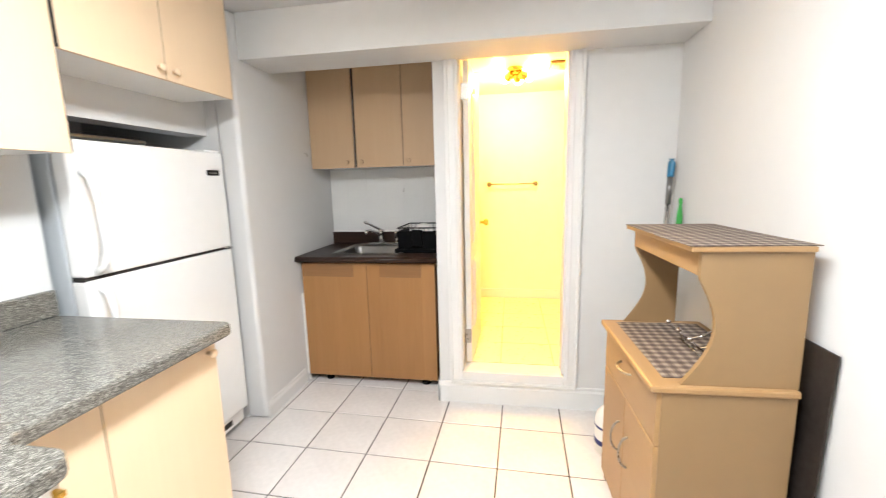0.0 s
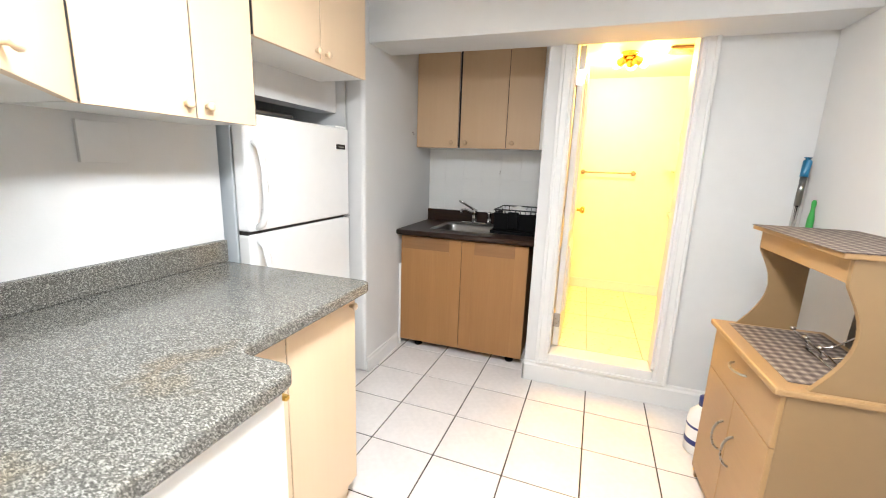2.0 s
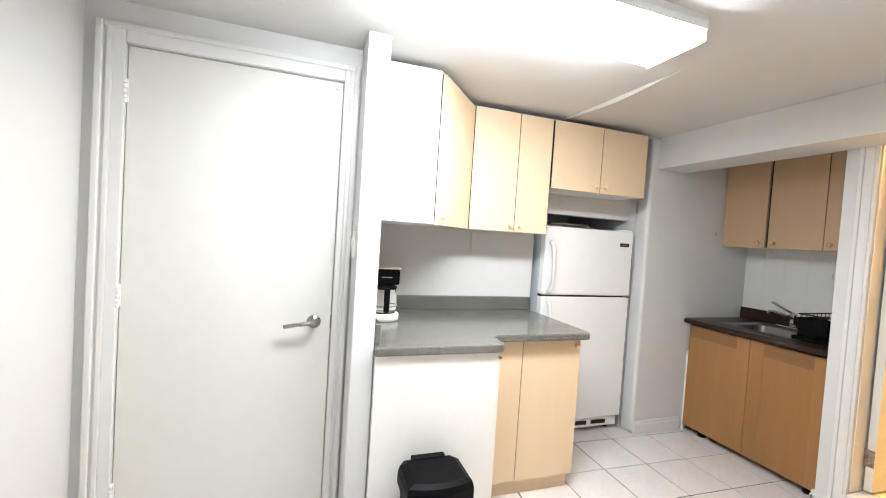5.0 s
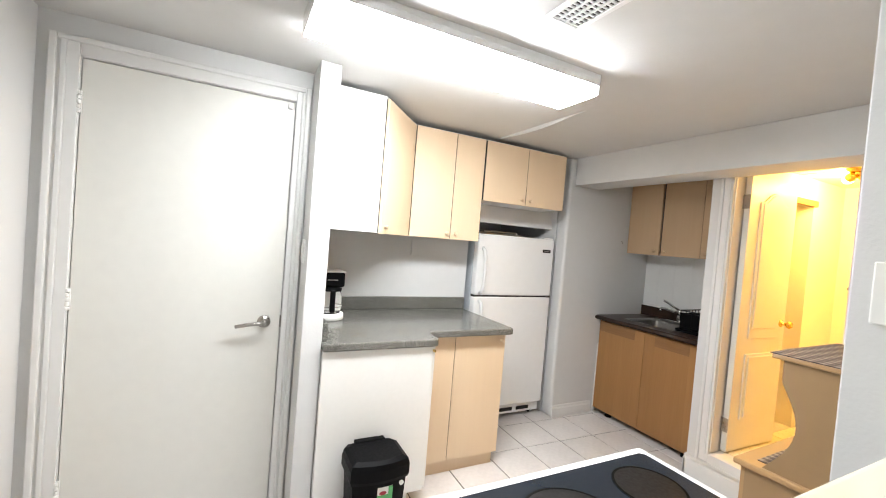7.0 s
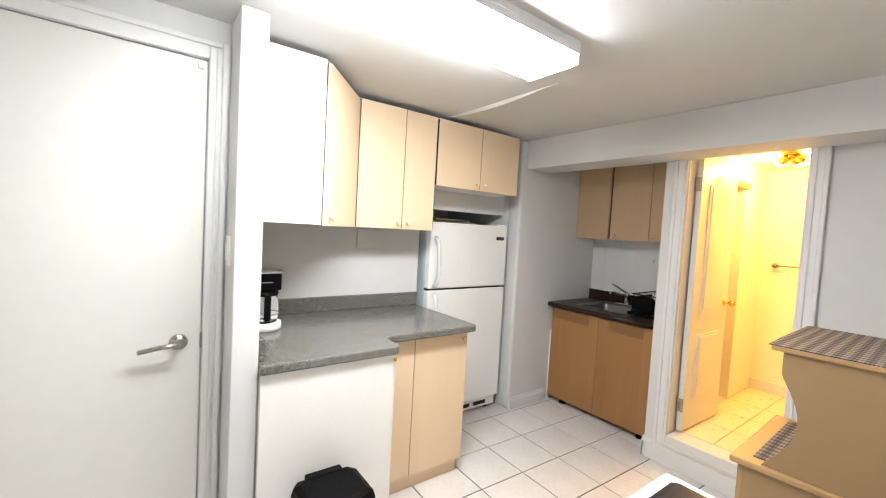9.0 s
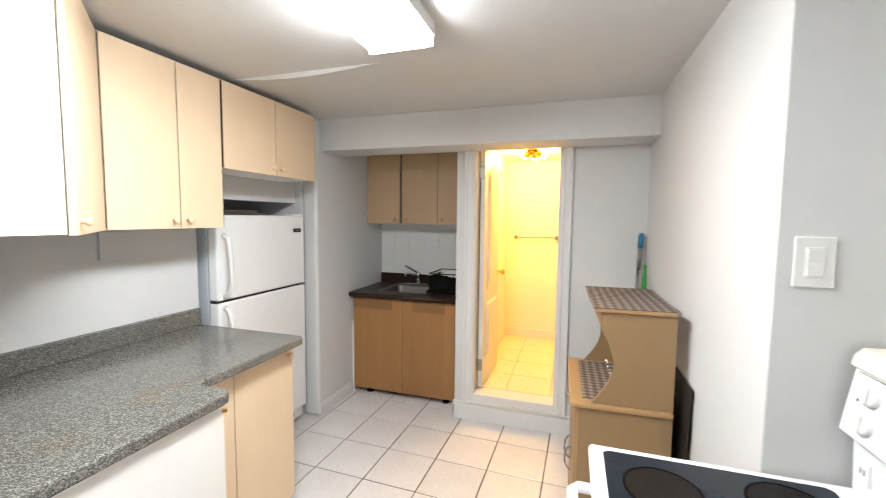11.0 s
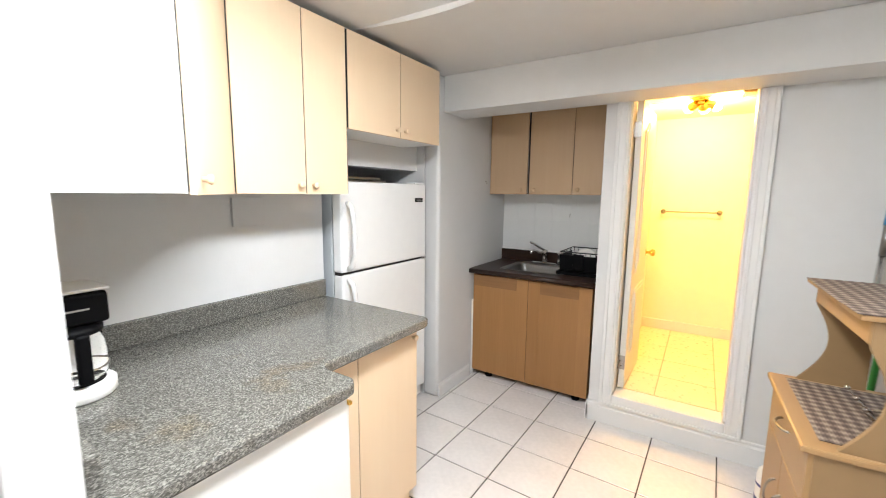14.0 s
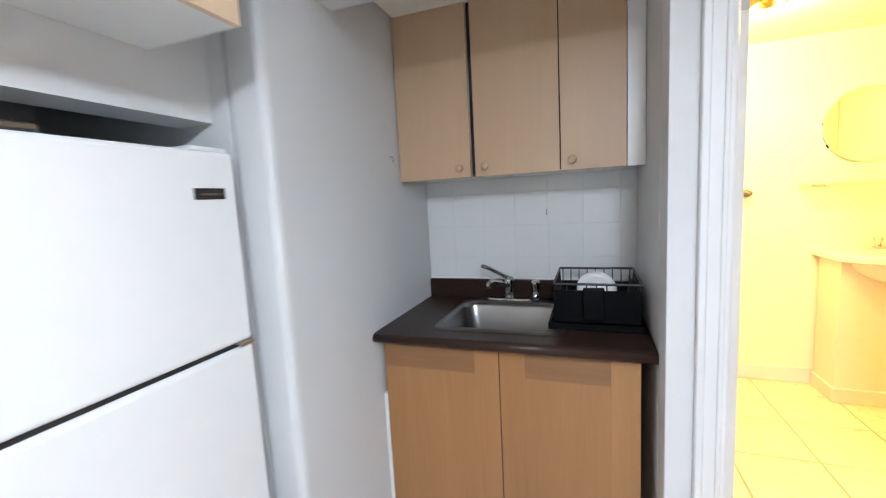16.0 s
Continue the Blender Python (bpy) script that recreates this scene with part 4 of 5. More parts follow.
    digits.body, digits.size, digits.align_x, digits.align_y = "2:02", 0.014, "CENTER", "CENTER"
    clock = new("clock_digits", digits)
    p = onpanel(0.455, 0.101, 0.0024)
    clock.parent = bg
    clock.matrix_basis = BASE[s.name].inverted() @ Matrix.Translation(p) @ tilt @ Matrix.Rotation(radians(-90), 4, "Z") @ Matrix.Rotation(radians(90), 4, "X")
    digits.materials.append(glow("clock segments", (0.10, 0.22, 0.05), 0.08))
    for y, h in ((0.545, 0.098), (0.522, 0.098), (0.546, 0.070), (0.523, 0.069)):
        bm = lathe([(0.0062, 0.0), (0.0060, 0.0008)], 14)
        bm.transform(Matrix.Translation(onpanel(y, h, 0.0002)) @ tilt @ Matrix.Rotation(radians(-90), 4, "Y"))
        part("key_mark", bm, PRINT, bg, "grey round key print")
        part("key_dot", plate(y - 0.001, y + 0.001, h + 0.010, h + 0.012, 0.0002, 0.0009), INK, bg)
    for k in range(4):
        part("key_text", plate(0.452 - 0.004 * (k % 2), 0.478, 0.080 - 0.0045 * k, 0.0813 - 0.0045 * k, 0.0002, 0.0009), PRINT, bg)
    for y, h, w in ((0.373, 0.100, 0.013), (0.394, 0.073, 0.011), (0.398, 0.101, 0.005), (0.371, 0.070, 0.006)):
        for k in range(4):
            part("key_text", plate(y - w / 2 + 0.001 * (k % 2), y + w / 2, h + 0.005 - 0.0035 * k, h + 0.0063 - 0.0035 * k, 0.0002, 0.0009), PRINT, bg)
        part("key_dot", plate(y - 0.001, y + 0.001, h + 0.015, h + 0.017, 0.0002, 0.0009), INK, bg)
    for h, up in ((0.097, 1), (0.071, -1)):
        for q in (-1, 1):
            bm = box(-0.0009, -0.0002, -0.0008, 0.0065, -0.0008, 0.0008)
            bm.transform(Matrix.Translation((1.390, 0, 1.034)) @ tilt @ Matrix.Translation((0, 0.4205, h + up * 0.003)) @ Matrix.Rotation(radians(0 if q > 0 else 180), 4, "Z") @ Matrix.Translation((-0.0004 * (1 - q), 0, 0)) @ Matrix.Rotation(radians(-up * 38), 4, "X"))
            if q < 0:
                bm.transform(Matrix.Translation((-0.0012, 0, 0)))
            part("arrow_mark", bm, INK, bg)
    part("maker_badge", plate(0.449, 0.476, 0.0235, 0.0305, 0.0002, 0.0009), INK, bg, "small dark maker's badge")
    for y0, y1, h0, h1 in ((0.355, 0.568, 0.1275, 0.1285), (0.362, 0.56, 0.0470, 0.0476), (0.5735, 0.5745, 0.053, 0.121)):
        part("field_line", plate(y0, y1, h0, h1, 0.0002, 0.0009), INK, bg)
    for h0, h1 in ((0.121, 0.1280), (0.0473, 0.053)):
        bm = box(-0.0009, -0.0002, -0.0045, 0.0045, -0.0006, 0.0006)
        bm.transform(Matrix.Translation((1.390, 0, 1.034)) @ tilt @ Matrix.Translation((0, 0.571, (h0 + h1) / 2)) @ Matrix.Rotation(radians(-48 if h0 > 0.1 else 48), 4, "X"))
        part("field_line", bm, INK, bg)
    part("trim_line", plate(0.03, 0.75, 0.141, 0.1435, 0, 0.001), INK, bg)
    for y, w in ((0.376, 0.012), (0.322, 0.045), (0.235, 0.016), (0.12, 0.09)):
        part("vent_slot", box(1.414, 1.4222, y, y + w, 0.985, 0.9875), INK, bg)
    part("outlet", box(1.414, 1.4235, 0.70, 0.738, 0.935, 0.985, 0.001), PLASTIC, bg, "small outlet plate")
    for y in (0.712, 0.724):
        part("outlet_slot", box(1.4132, 1.4145, y, y + 0.003, 0.955, 0.968), GAP, bg)
    # front
    part("oven_door", box(X0 + 0.004, X0 + 0.03, Y0 + 0.01, Y1 - 0.01, 0.24, 0.835, 0.006), ENAMEL, s)
    part("oven_window", box(X0 + 0.0015, X0 + 0.006, Y0 + 0.14, Y1 - 0.14, 0.40, 0.70, 0.001), COOKGLASS, s)
    part("drawer", box(X0 + 0.004, X0 + 0.03, Y0 + 0.01, Y1 - 0.01, 0.05, 0.225, 0.006), ENAMEL, s)
    yh = Y1 - 0.055
    part("handle", tube([(X0 + 0.01, yh, 0.80), (X0 - 0.035, yh, 0.80), (X0 - 0.05, yh - 0.018, 0.80), (X0 - 0.05, Y0 + 0.075, 0.80), (X0 - 0.035, Y0 + 0.055, 0.80), (X0 + 0.01, Y0 + 0.055, 0.80)], 0.014, 12), ENAMEL, s, "white bar handle", smooth=True)
    for x in (X0 + 0.08, 1.48):
        for y in (Y0 + 0.06, Y1 - 0.06):
            part("foot", lathe([(0.018, 0.0), (0.018, 0.035)], 12, (x, y, 0)), BLACKP, s)


stove()


# ---- hutch cart ----
def hutch():
    H = thing("microwave_cart", (1.0, 1.6, 0), "beige laminate microwave cart with an open upper shelf", "cart")
    x0, x1, y0, y1, zm, zt = 0.822, 1.190, 1.380, 1.940, 0.742, 1.146
    for y in (y0, y1 - 0.016):
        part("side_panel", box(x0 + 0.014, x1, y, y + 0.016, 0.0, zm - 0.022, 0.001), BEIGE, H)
        # upper side with a scooped front edge
        f0, f1 = x0 + 0.085, x0 + 0.105
        xr = x1 if y < 1.5 else 1.085
        pts = [(xr, zm), (xr, zt - 0.016), (f1 - 0.012, zt - 0.016), (f1 - 0.012, zt - 0.085)]
        n = 14
        for i in range(n + 1):
            u = i / n
            pts.append((f0 + 0.012 + 0.062 * math.sin(math.pi * u) + (1 - u) * 0.0 - u * 0.035, zt - 0.10 - u * (zt - 0.10 - zm)))
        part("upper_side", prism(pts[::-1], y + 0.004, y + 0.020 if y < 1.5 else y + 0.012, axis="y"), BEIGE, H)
    part("mid_top", box(x0 - 0.022, x1, y0 - 0.012, y1 + 0.012, zm - 0.022, zm, 0.006), BEIGE_F, H, "ledge with a rounded edge")
    part("top", box(x0 + 0.062, x1, y0 - 0.008, y1 + 0.008, zt - 0.016, zt, 0.004), BEIGE_F, H)
    part("apron", box(x0 + 0.092, x0 + 0.108, y0 + 0.02, y1 - 0.012, zt - 0.085, zt - 0.016, 0.001), BEIGE_F, H)
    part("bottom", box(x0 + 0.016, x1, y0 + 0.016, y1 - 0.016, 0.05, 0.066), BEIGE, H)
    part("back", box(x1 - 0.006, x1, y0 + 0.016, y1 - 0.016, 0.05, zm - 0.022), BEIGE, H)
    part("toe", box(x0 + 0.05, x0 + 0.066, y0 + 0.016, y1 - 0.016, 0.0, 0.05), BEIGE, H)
    d = part("drawer_front", box(x0, x0 + 0.016, y0 + 0.003, y1 - 0.003, 0.545, zm - 0.026, 0.002), BEIGE_F, H)
    mid = (y0 + y1) / 2

    def pull(y, z, half, up, parent):
        pts = []
        for i in range(13):
            a = math.pi * i / 12
            o = -half * math.cos(a)
            pts.append((x0 - 0.032 * math.sin(a) + 0.002, y + (0 if up else o), z + (o if up else 0)))
        part("pull", tube(pts, 0.0045, 8), NICKEL, parent, "bowed metal pull", smooth=True)
    pull(mid, 0.66, 0.055, False, d)
    for a, b, ky in ((y0 + 0.003, mid - 0.0015, mid - 0.05), (mid + 0.0015, y1 - 0.003, mid + 0.05)):
        dr = part("door", box(x0, x0 + 0.016, a, b, 0.055, 0.541, 0.002), BEIGE_F, H)
        pull(ky, 0.36, 0.06, True, dr)
    # mats
    mats = []
    for y_0, y_1, rz in ((1.372, 1.512, 0.8), (1.508, 1.935, -0.6)):
        m = thing("placemat", (1.0, (y_0 + y_1) / 2, zt), "brown and cream plaid woven placemat on the cart's top", "placemat", "placemats")
        bm = box(0.874, 1.198, y_0, y_1, zt + 0.0005, zt + 0.003, 0.0008)
        bm.transform(Matrix.Translation((1.0, 1.6, 0)) @ Matrix.Rotation(radians(rz), 4, "Z") @ Matrix.Translation((-1.0, -1.6, 0)))
        part("weave", bm, PLAID, m)
        mats.append(m)
    m = thing("placemat", (0.98, 1.60, zm), "brown and cream plaid woven placemat on the ledge", "placemat", "placemats")
    part("weave", box(x0 + 0.03, x1 - 0.03, y0 + 0.045, y1 - 0.03, zm + 0.0005, zm + 0.003, 0.0008), PLAID, m)
    mats.append(m)
    # chrome wire stand on the ledge
    w = thing("wire_plate_stand", (1.02, 1.62, zm + 0.003), "small chrome wire stand with ball ends", "rack")
    for i in range(3):
        y = 1.545 + i * 0.085
        part("prong", tube([(1.025, y, zm + 0.006), (1.020, y, zm + 0.03), (0.990, y + 0.01, zm + 0.058), (0.980, y + 0.01, zm + 0.068)], 0.0035, 8), CHROME, w, smooth=True)
        part("ball", lathe([(0.002, -0.008), (0.007, -0.005), (0.009, 0), (0.007, 0.005), (0.002, 0.008)], 12, (0.978, y + 0.01, zm + 0.073)), CHROME, w, smooth=True)
        part("arm", tube([(1.025, y, zm + 0.006), (1.095, y - 0.01, zm + 0.03), (1.145, y - 0.015, zm + 0.075)], 0.0035, 8), CHROME, w, smooth=True)
    turn = Matrix.Translation((1.0, 1.62, 0)) @ Matrix.Rotation(radians(1.6), 4, "Z") @ Matrix.Translation((-1.0, -1.62, 0))
    part("base_rod", tube([(1.025, 1.525, zm + 0.0065), (1.025, 1.735, zm + 0.0065)], 0.0035, 8), CHROME, w, smooth=True)
    for ob in [H, w] + mats:
        ob.matrix_basis = turn @ ob.matrix_basis


hutch()


# ---- loose things ----
def trash_can():
    c = thing("trash_can", (-0.17, 0.34, 0), "black plastic step trash can with a curved lid", "trash can")
    x0, x1, y0, y1 = -0.285, -0.055, 0.205, 0.475

    def ring(bm, k, z, bow):
        pts = []
        cx, cy, hx, hy = (x0 + x1) / 2, (y0 + y1) / 2, (x1 - x0) / 2 * k, (y1 - y0) / 2 * k
        for i in range(9):
            u = -1 + 2 * i / 8
            pts.append((cx + hx * (0.78 + 0.22 * (1 - u * u)) * bow + hx * (1 - bow), cy + hy * u, z))
        pts += [(cx - hx * 0.7, cy + hy, z), (cx - hx, cy + hy * 0.8, z), (cx - hx, cy - hy * 0.8, z), (cx - hx * 0.7, cy - hy, z)]
        return [bm.verts.new(p) for p in pts]

    def skin(levels):
        bm = bmesh.new()
        rings = [ring(bm, k, z, b) for k, z, b in levels]
        for a, b in zip(rings, rings[1:]):
            for i in range(len(a)):
                j = (i + 1) % len(a)
                bm.faces.new((a[i], a[j], b[j], b[i]))
        bm.faces.new(rings[0][::-1])
        bm.faces.new(rings[-1])
        bmesh.ops.recalc_face_normals(bm, faces=bm.faces[:])
        return bm
    part("bin", skin([(0.80, 0.0, 1), (0.82, 0.02, 1), (0.93, 0.34, 1)]), BLACKP, c)
    part("lid", skin([(0.98, 0.335, 1), (1.02, 0.35, 1), (1.02, 0.395, 1), (0.97, 0.42, 1), (0.80, 0.432, 1)]), BLACKP, c, "domed black lid")
    part("lid_hinge", box(x0 - 0.006, x0 + 0.03, y0 + 0.06, y1 - 0.06, 0.40, 0.437, 0.005), BLACKP, c)
    part("pedal", box(x1 - 0.03, x1 + 0.03, 0.30, 0.38, 0.015, 0.03, 0.004), BLACKP, c)
    lab = part("label", box(-0.080, -0.0635, 0.325, 0.395, 0.235, 0.315), LABELW, c, "white and green product sticker")
    part("green_band", box(-0.0637, -0.0627, 0.376, 0.396, 0.234, 0.316), LABELG, lab)
    part("green_foot", box(-0.0637, -0.0629, 0.324, 0.376, 0.234, 0.280), LABELG, lab)
    bm = lathe([(0.017, 0), (0.017, 0.0012)], 24, (-0.0634, 0.35, 0.2885), "x")
    bmesh.ops.scale(bm, vec=(1, 1, 0.5), verts=bm.verts[:], space=Matrix.Translation((0, 0, -0.2885)))
    part("red_oval", bm, RED, lab)
    part("round_sticker", lathe([(0.011, 0), (0.011, 0.004)], 16, (-0.074, 0.440, 0.315), "x"), LABELW, c)


trash_can()


def coffee_maker():
    c = thing("coffee_maker", (-0.890, 0.213, 0.9085), "white and black drip coffee maker with a glass jug", "coffee maker", rz=-88)
    part("base", lathe([(0.082, 0.0), (0.088, 0.006), (0.088, 0.034), (0.082, 0.04)], 32, (0, 0.03, 0)), PLASTIC, c, "white base", local=True, smooth=True)
    part("column", box(-0.086, 0.086, -0.10, -0.035, 0.0, 0.290, 0.012), PLASTIC, c, local=True)
    part("plinth", box(-0.085, 0.085, -0.10, 0.03, 0.0, 0.036, 0.008), PLASTIC, c, local=True)
    part("top_cap", box(-0.084, 0.084, -0.06, 0.070, 0.281, 0.291, 0.005), PLASTIC, c, local=True)
    h = part("brew_head", box(-0.074, 0.074, -0.04, 0.083, 0.198, 0.282, 0.010, 3), BLACKP, c, "black brew head", local=True)
    part("name_bar", box(-0.030, 0.030, 0.0825, 0.0842, 0.238, 0.2425), NICKEL, h, local=True)
    part("hot_plate", lathe([(0.066, 0.040), (0.066, 0.045)], 32, (0, 0.03, 0)), BLACKP, c, local=True)
    shell = lathe([(0.060, 0.047), (0.070, 0.055), (0.073, 0.09), (0.071, 0.135), (0.064, 0.172)], 32, (0, 0.03, 0))
    j = part("jug", shell, GLASS, c, "clear glass jug", local=True, smooth=True)
    j.visible_shadow = False
    hoop = [(0.074 * math.cos(2 * math.pi * k / 32), 0.03 + 0.074 * math.sin(2 * math.pi * k / 32), 0.080) for k in range(33)]
    part("band", tube(hoop, 0.0028, 8), NICKEL, j, "thin metal band", local=True, smooth=True)
    part("jug_lid", lathe([(0.066, 0.172), (0.070, 0.176), (0.070, 0.188), (0.045, 0.197)], 32, (0, 0.03, 0)), BLACKP, j, local=True, smooth=True)
    part("jug_handle", box(-0.015, 0.015, 0.098, 0.122, 0.052, 0.184, 0.007), BLACKP, j, local=True)


coffee_maker()


def counter_bits():
    g = thing("pink_mitt", (-1.065, 0.131, 0.9085), "crumpled pink cloth mitt on the counter", "oven mitt")
    bm = bmesh.new()
    bmesh.ops.create_icosphere(bm, subdivisions=3, radius=1)
    for v in bm.verts:
        k = 1 + 0.28 * noise.noise(v.co * 2.2)
        v.co = Vector((v.co.x * 0.045 * k, v.co.y * 0.021 * k, max(v.co.z, -0.85) * 0.052 * k))
    lo = min(v.co.z for v in bm.verts)
    bmesh.ops.translate(bm, verts=bm.verts[:], vec=(-1.065, 0.131, 0.909 - lo))
    part("cloth", bm, PINK, g, smooth=True)


counter_bits()


def jug():
    j = thing("bleach_jug", (0.885, 2.13, 0), "white plastic detergent jug with a navy cap", "jug")
    part("bottle", lathe([(0.055, 0.0), (0.062, 0.008), (0.063, 0.17), (0.058, 0.20), (0.03, 0.235), (0.022, 0.245)], 28, (0.885, 2.13, 0)), PLASTIC, j, smooth=True)
    part("cap", lathe([(0.026, 0.243), (0.027, 0.285), (0.022, 0.29)], 20, (0.885, 2.13, 0)), NAVY, j, "navy screw cap", smooth=True)
    part("grip", tube([(0.885, 2.10, 0.238), (0.885, 2.062, 0.225), (0.885, 2.055, 0.19), (0.885, 2.07, 0.16)], 0.012, 10), PLASTIC, j, smooth=True)
    part("label_band", lathe([(0.0632, 0.05), (0.0638, 0.052), (0.0638, 0.074), (0.0632, 0.076)], 28, (0.885, 2.13, 0)), NAVY, j, "navy printed band", smooth=True)
    part("label_line", lathe([(0.0634, 0.135), (0.0638, 0.136), (0.0638, 0.146), (0.0634, 0.147)], 28, (0.885, 2.13, 0)), NAVY, j, smooth=True)
    y = thing("yellow_bottle", (0.93, 2.0, 0), "yellow plastic cleaner bottle beside the jug", "bottle")
    part("bottle", lathe([(0.032, 0.0), (0.036, 0.006), (0.036, 0.13), (0.022, 0.165), (0.014, 0.175)], 20, (0.868, 1.965, 0)), YELLOW, y, smooth=True)
    part("cap", lathe([(0.016, 0.173), (0.016, 0.198)], 16, (0.868, 1.965, 0)), NAVY, y, smooth=True)


jug()


def corner_tools():
    m = thing("floor_mop", (1.1800, 2.40, 0), "mop handle with a blue grip leaning in the corner", "mop")
    part("pole", tube([(1.1400, 2.37, 0.03), (1.2030, 2.44, 1.28)], 0.012, 10), CHROME, m, smooth=True)
    part("sleeve", tube([(1.1900, 2.425, 1.02), (1.1985, 2.434, 1.20)], 0.0105, 12), BLACKP, m, smooth=True)
    part("clear_sleeve", tube([(1.1985, 2.434, 1.20), (1.2040, 2.44, 1.34)], 0.0135, 12), STEEL, m, smooth=True)
    part("grip", tube([(1.2040, 2.44, 1.335), (1.2060, 2.4425, 1.355), (1.2090, 2.446, 1.41), (1.2095, 2.4465, 1.425)], 0.017, 14), BLUE, m, "blue plastic grip", smooth=True)
    part("head", box(1.07, 1.21, 2.33, 2.41, 0.0, 0.035, 0.008), BLUE, m)
    b = thing("green_brush", (1.2150, 2.33, 0), "green plastic long-handled brush leaning in the corner", "brush")
    part("handle", tube([(1.1700, 2.29, 0.04), (1.2180, 2.335, 1.08), (1.2200, 2.337, 1.10)], 0.013, 10), GREEN, b, smooth=True)
    part("grip", lathe([(0.012, 1.05), (0.0145, 1.10), (0.0135, 1.15), (0.0085, 1.185), (0.0075, 1.20), (0.0095, 1.212), (0.0095, 1.226), (0.005, 1.234)], 16, (1.2210, 2.337, 0)), GREEN, b, "green rounded grip", smooth=True)
    part("head", box(1.12, 1.21, 2.26, 2.32, 0.0, 0.05, 0.008), GREEN, b)
    d = thing("hardboard_sheet", (1.195, 1.3, 0), "dark brown hardboard sheet leaning behind the cart", "board")
    part("sheet", prism([(1.212, 0.0), (1.217, 0.0), (1.247, 0.865), (1.242, 0.865)], 1.335, 1.93, axis="y"), BOARD, d)


corner_tools()


# ---- alcove things ----
def faucet():
    f = thing("sink_faucet", (-0.565, 3.135, 0.887), "chrome single-lever kitchen faucet", "faucet")
    part("deck", box(-0.665, -0.465, 3.118, 3.168, 0.886, 0.898, 0.005), CHROME, f, smooth=False)
    part("body", lathe([(0.024, 0.897), (0.022, 0.93), (0.02, 0.965), (0.024, 0.985), (0.018, 0.998)], 20, (-0.565, 3.143, 0)), CHROME, f, smooth=True)
    part("spout", tube([(-0.565, 3.14, 0.955), (-0.59, 3.07, 0.985), (-0.61, 3.0, 1.005), (-0.618, 2.965, 1.003), (-0.619, 2.955, 0.985)], 0.011, 10), CHROME, f, smooth=True)
    part("lever", tube([(-0.565, 3.145, 0.992), (-0.605, 3.12, 1.018), (-0.645, 3.095, 1.046), (-0.675, 3.075, 1.062)], 0.009, 8), CHROME, f, smooth=True)
    s = thing("side_sprayer", (-0.445, 3.14, 0.887), "chrome side sprayer in its holder", "sprayer")
    part("holder", lathe([(0.02, 0.887), (0.018, 0.91), (0.013, 0.93)], 16, (-0.445, 3.143, 0)), CHROME, s, smooth=True)
    part("head", lathe([(0.012, 0.925), (0.014, 0.945), (0.018, 0.962), (0.021, 0.975), (0.014, 0.984)], 16, (-0.445, 3.143, 0)), CHROME, s, smooth=True)


faucet()


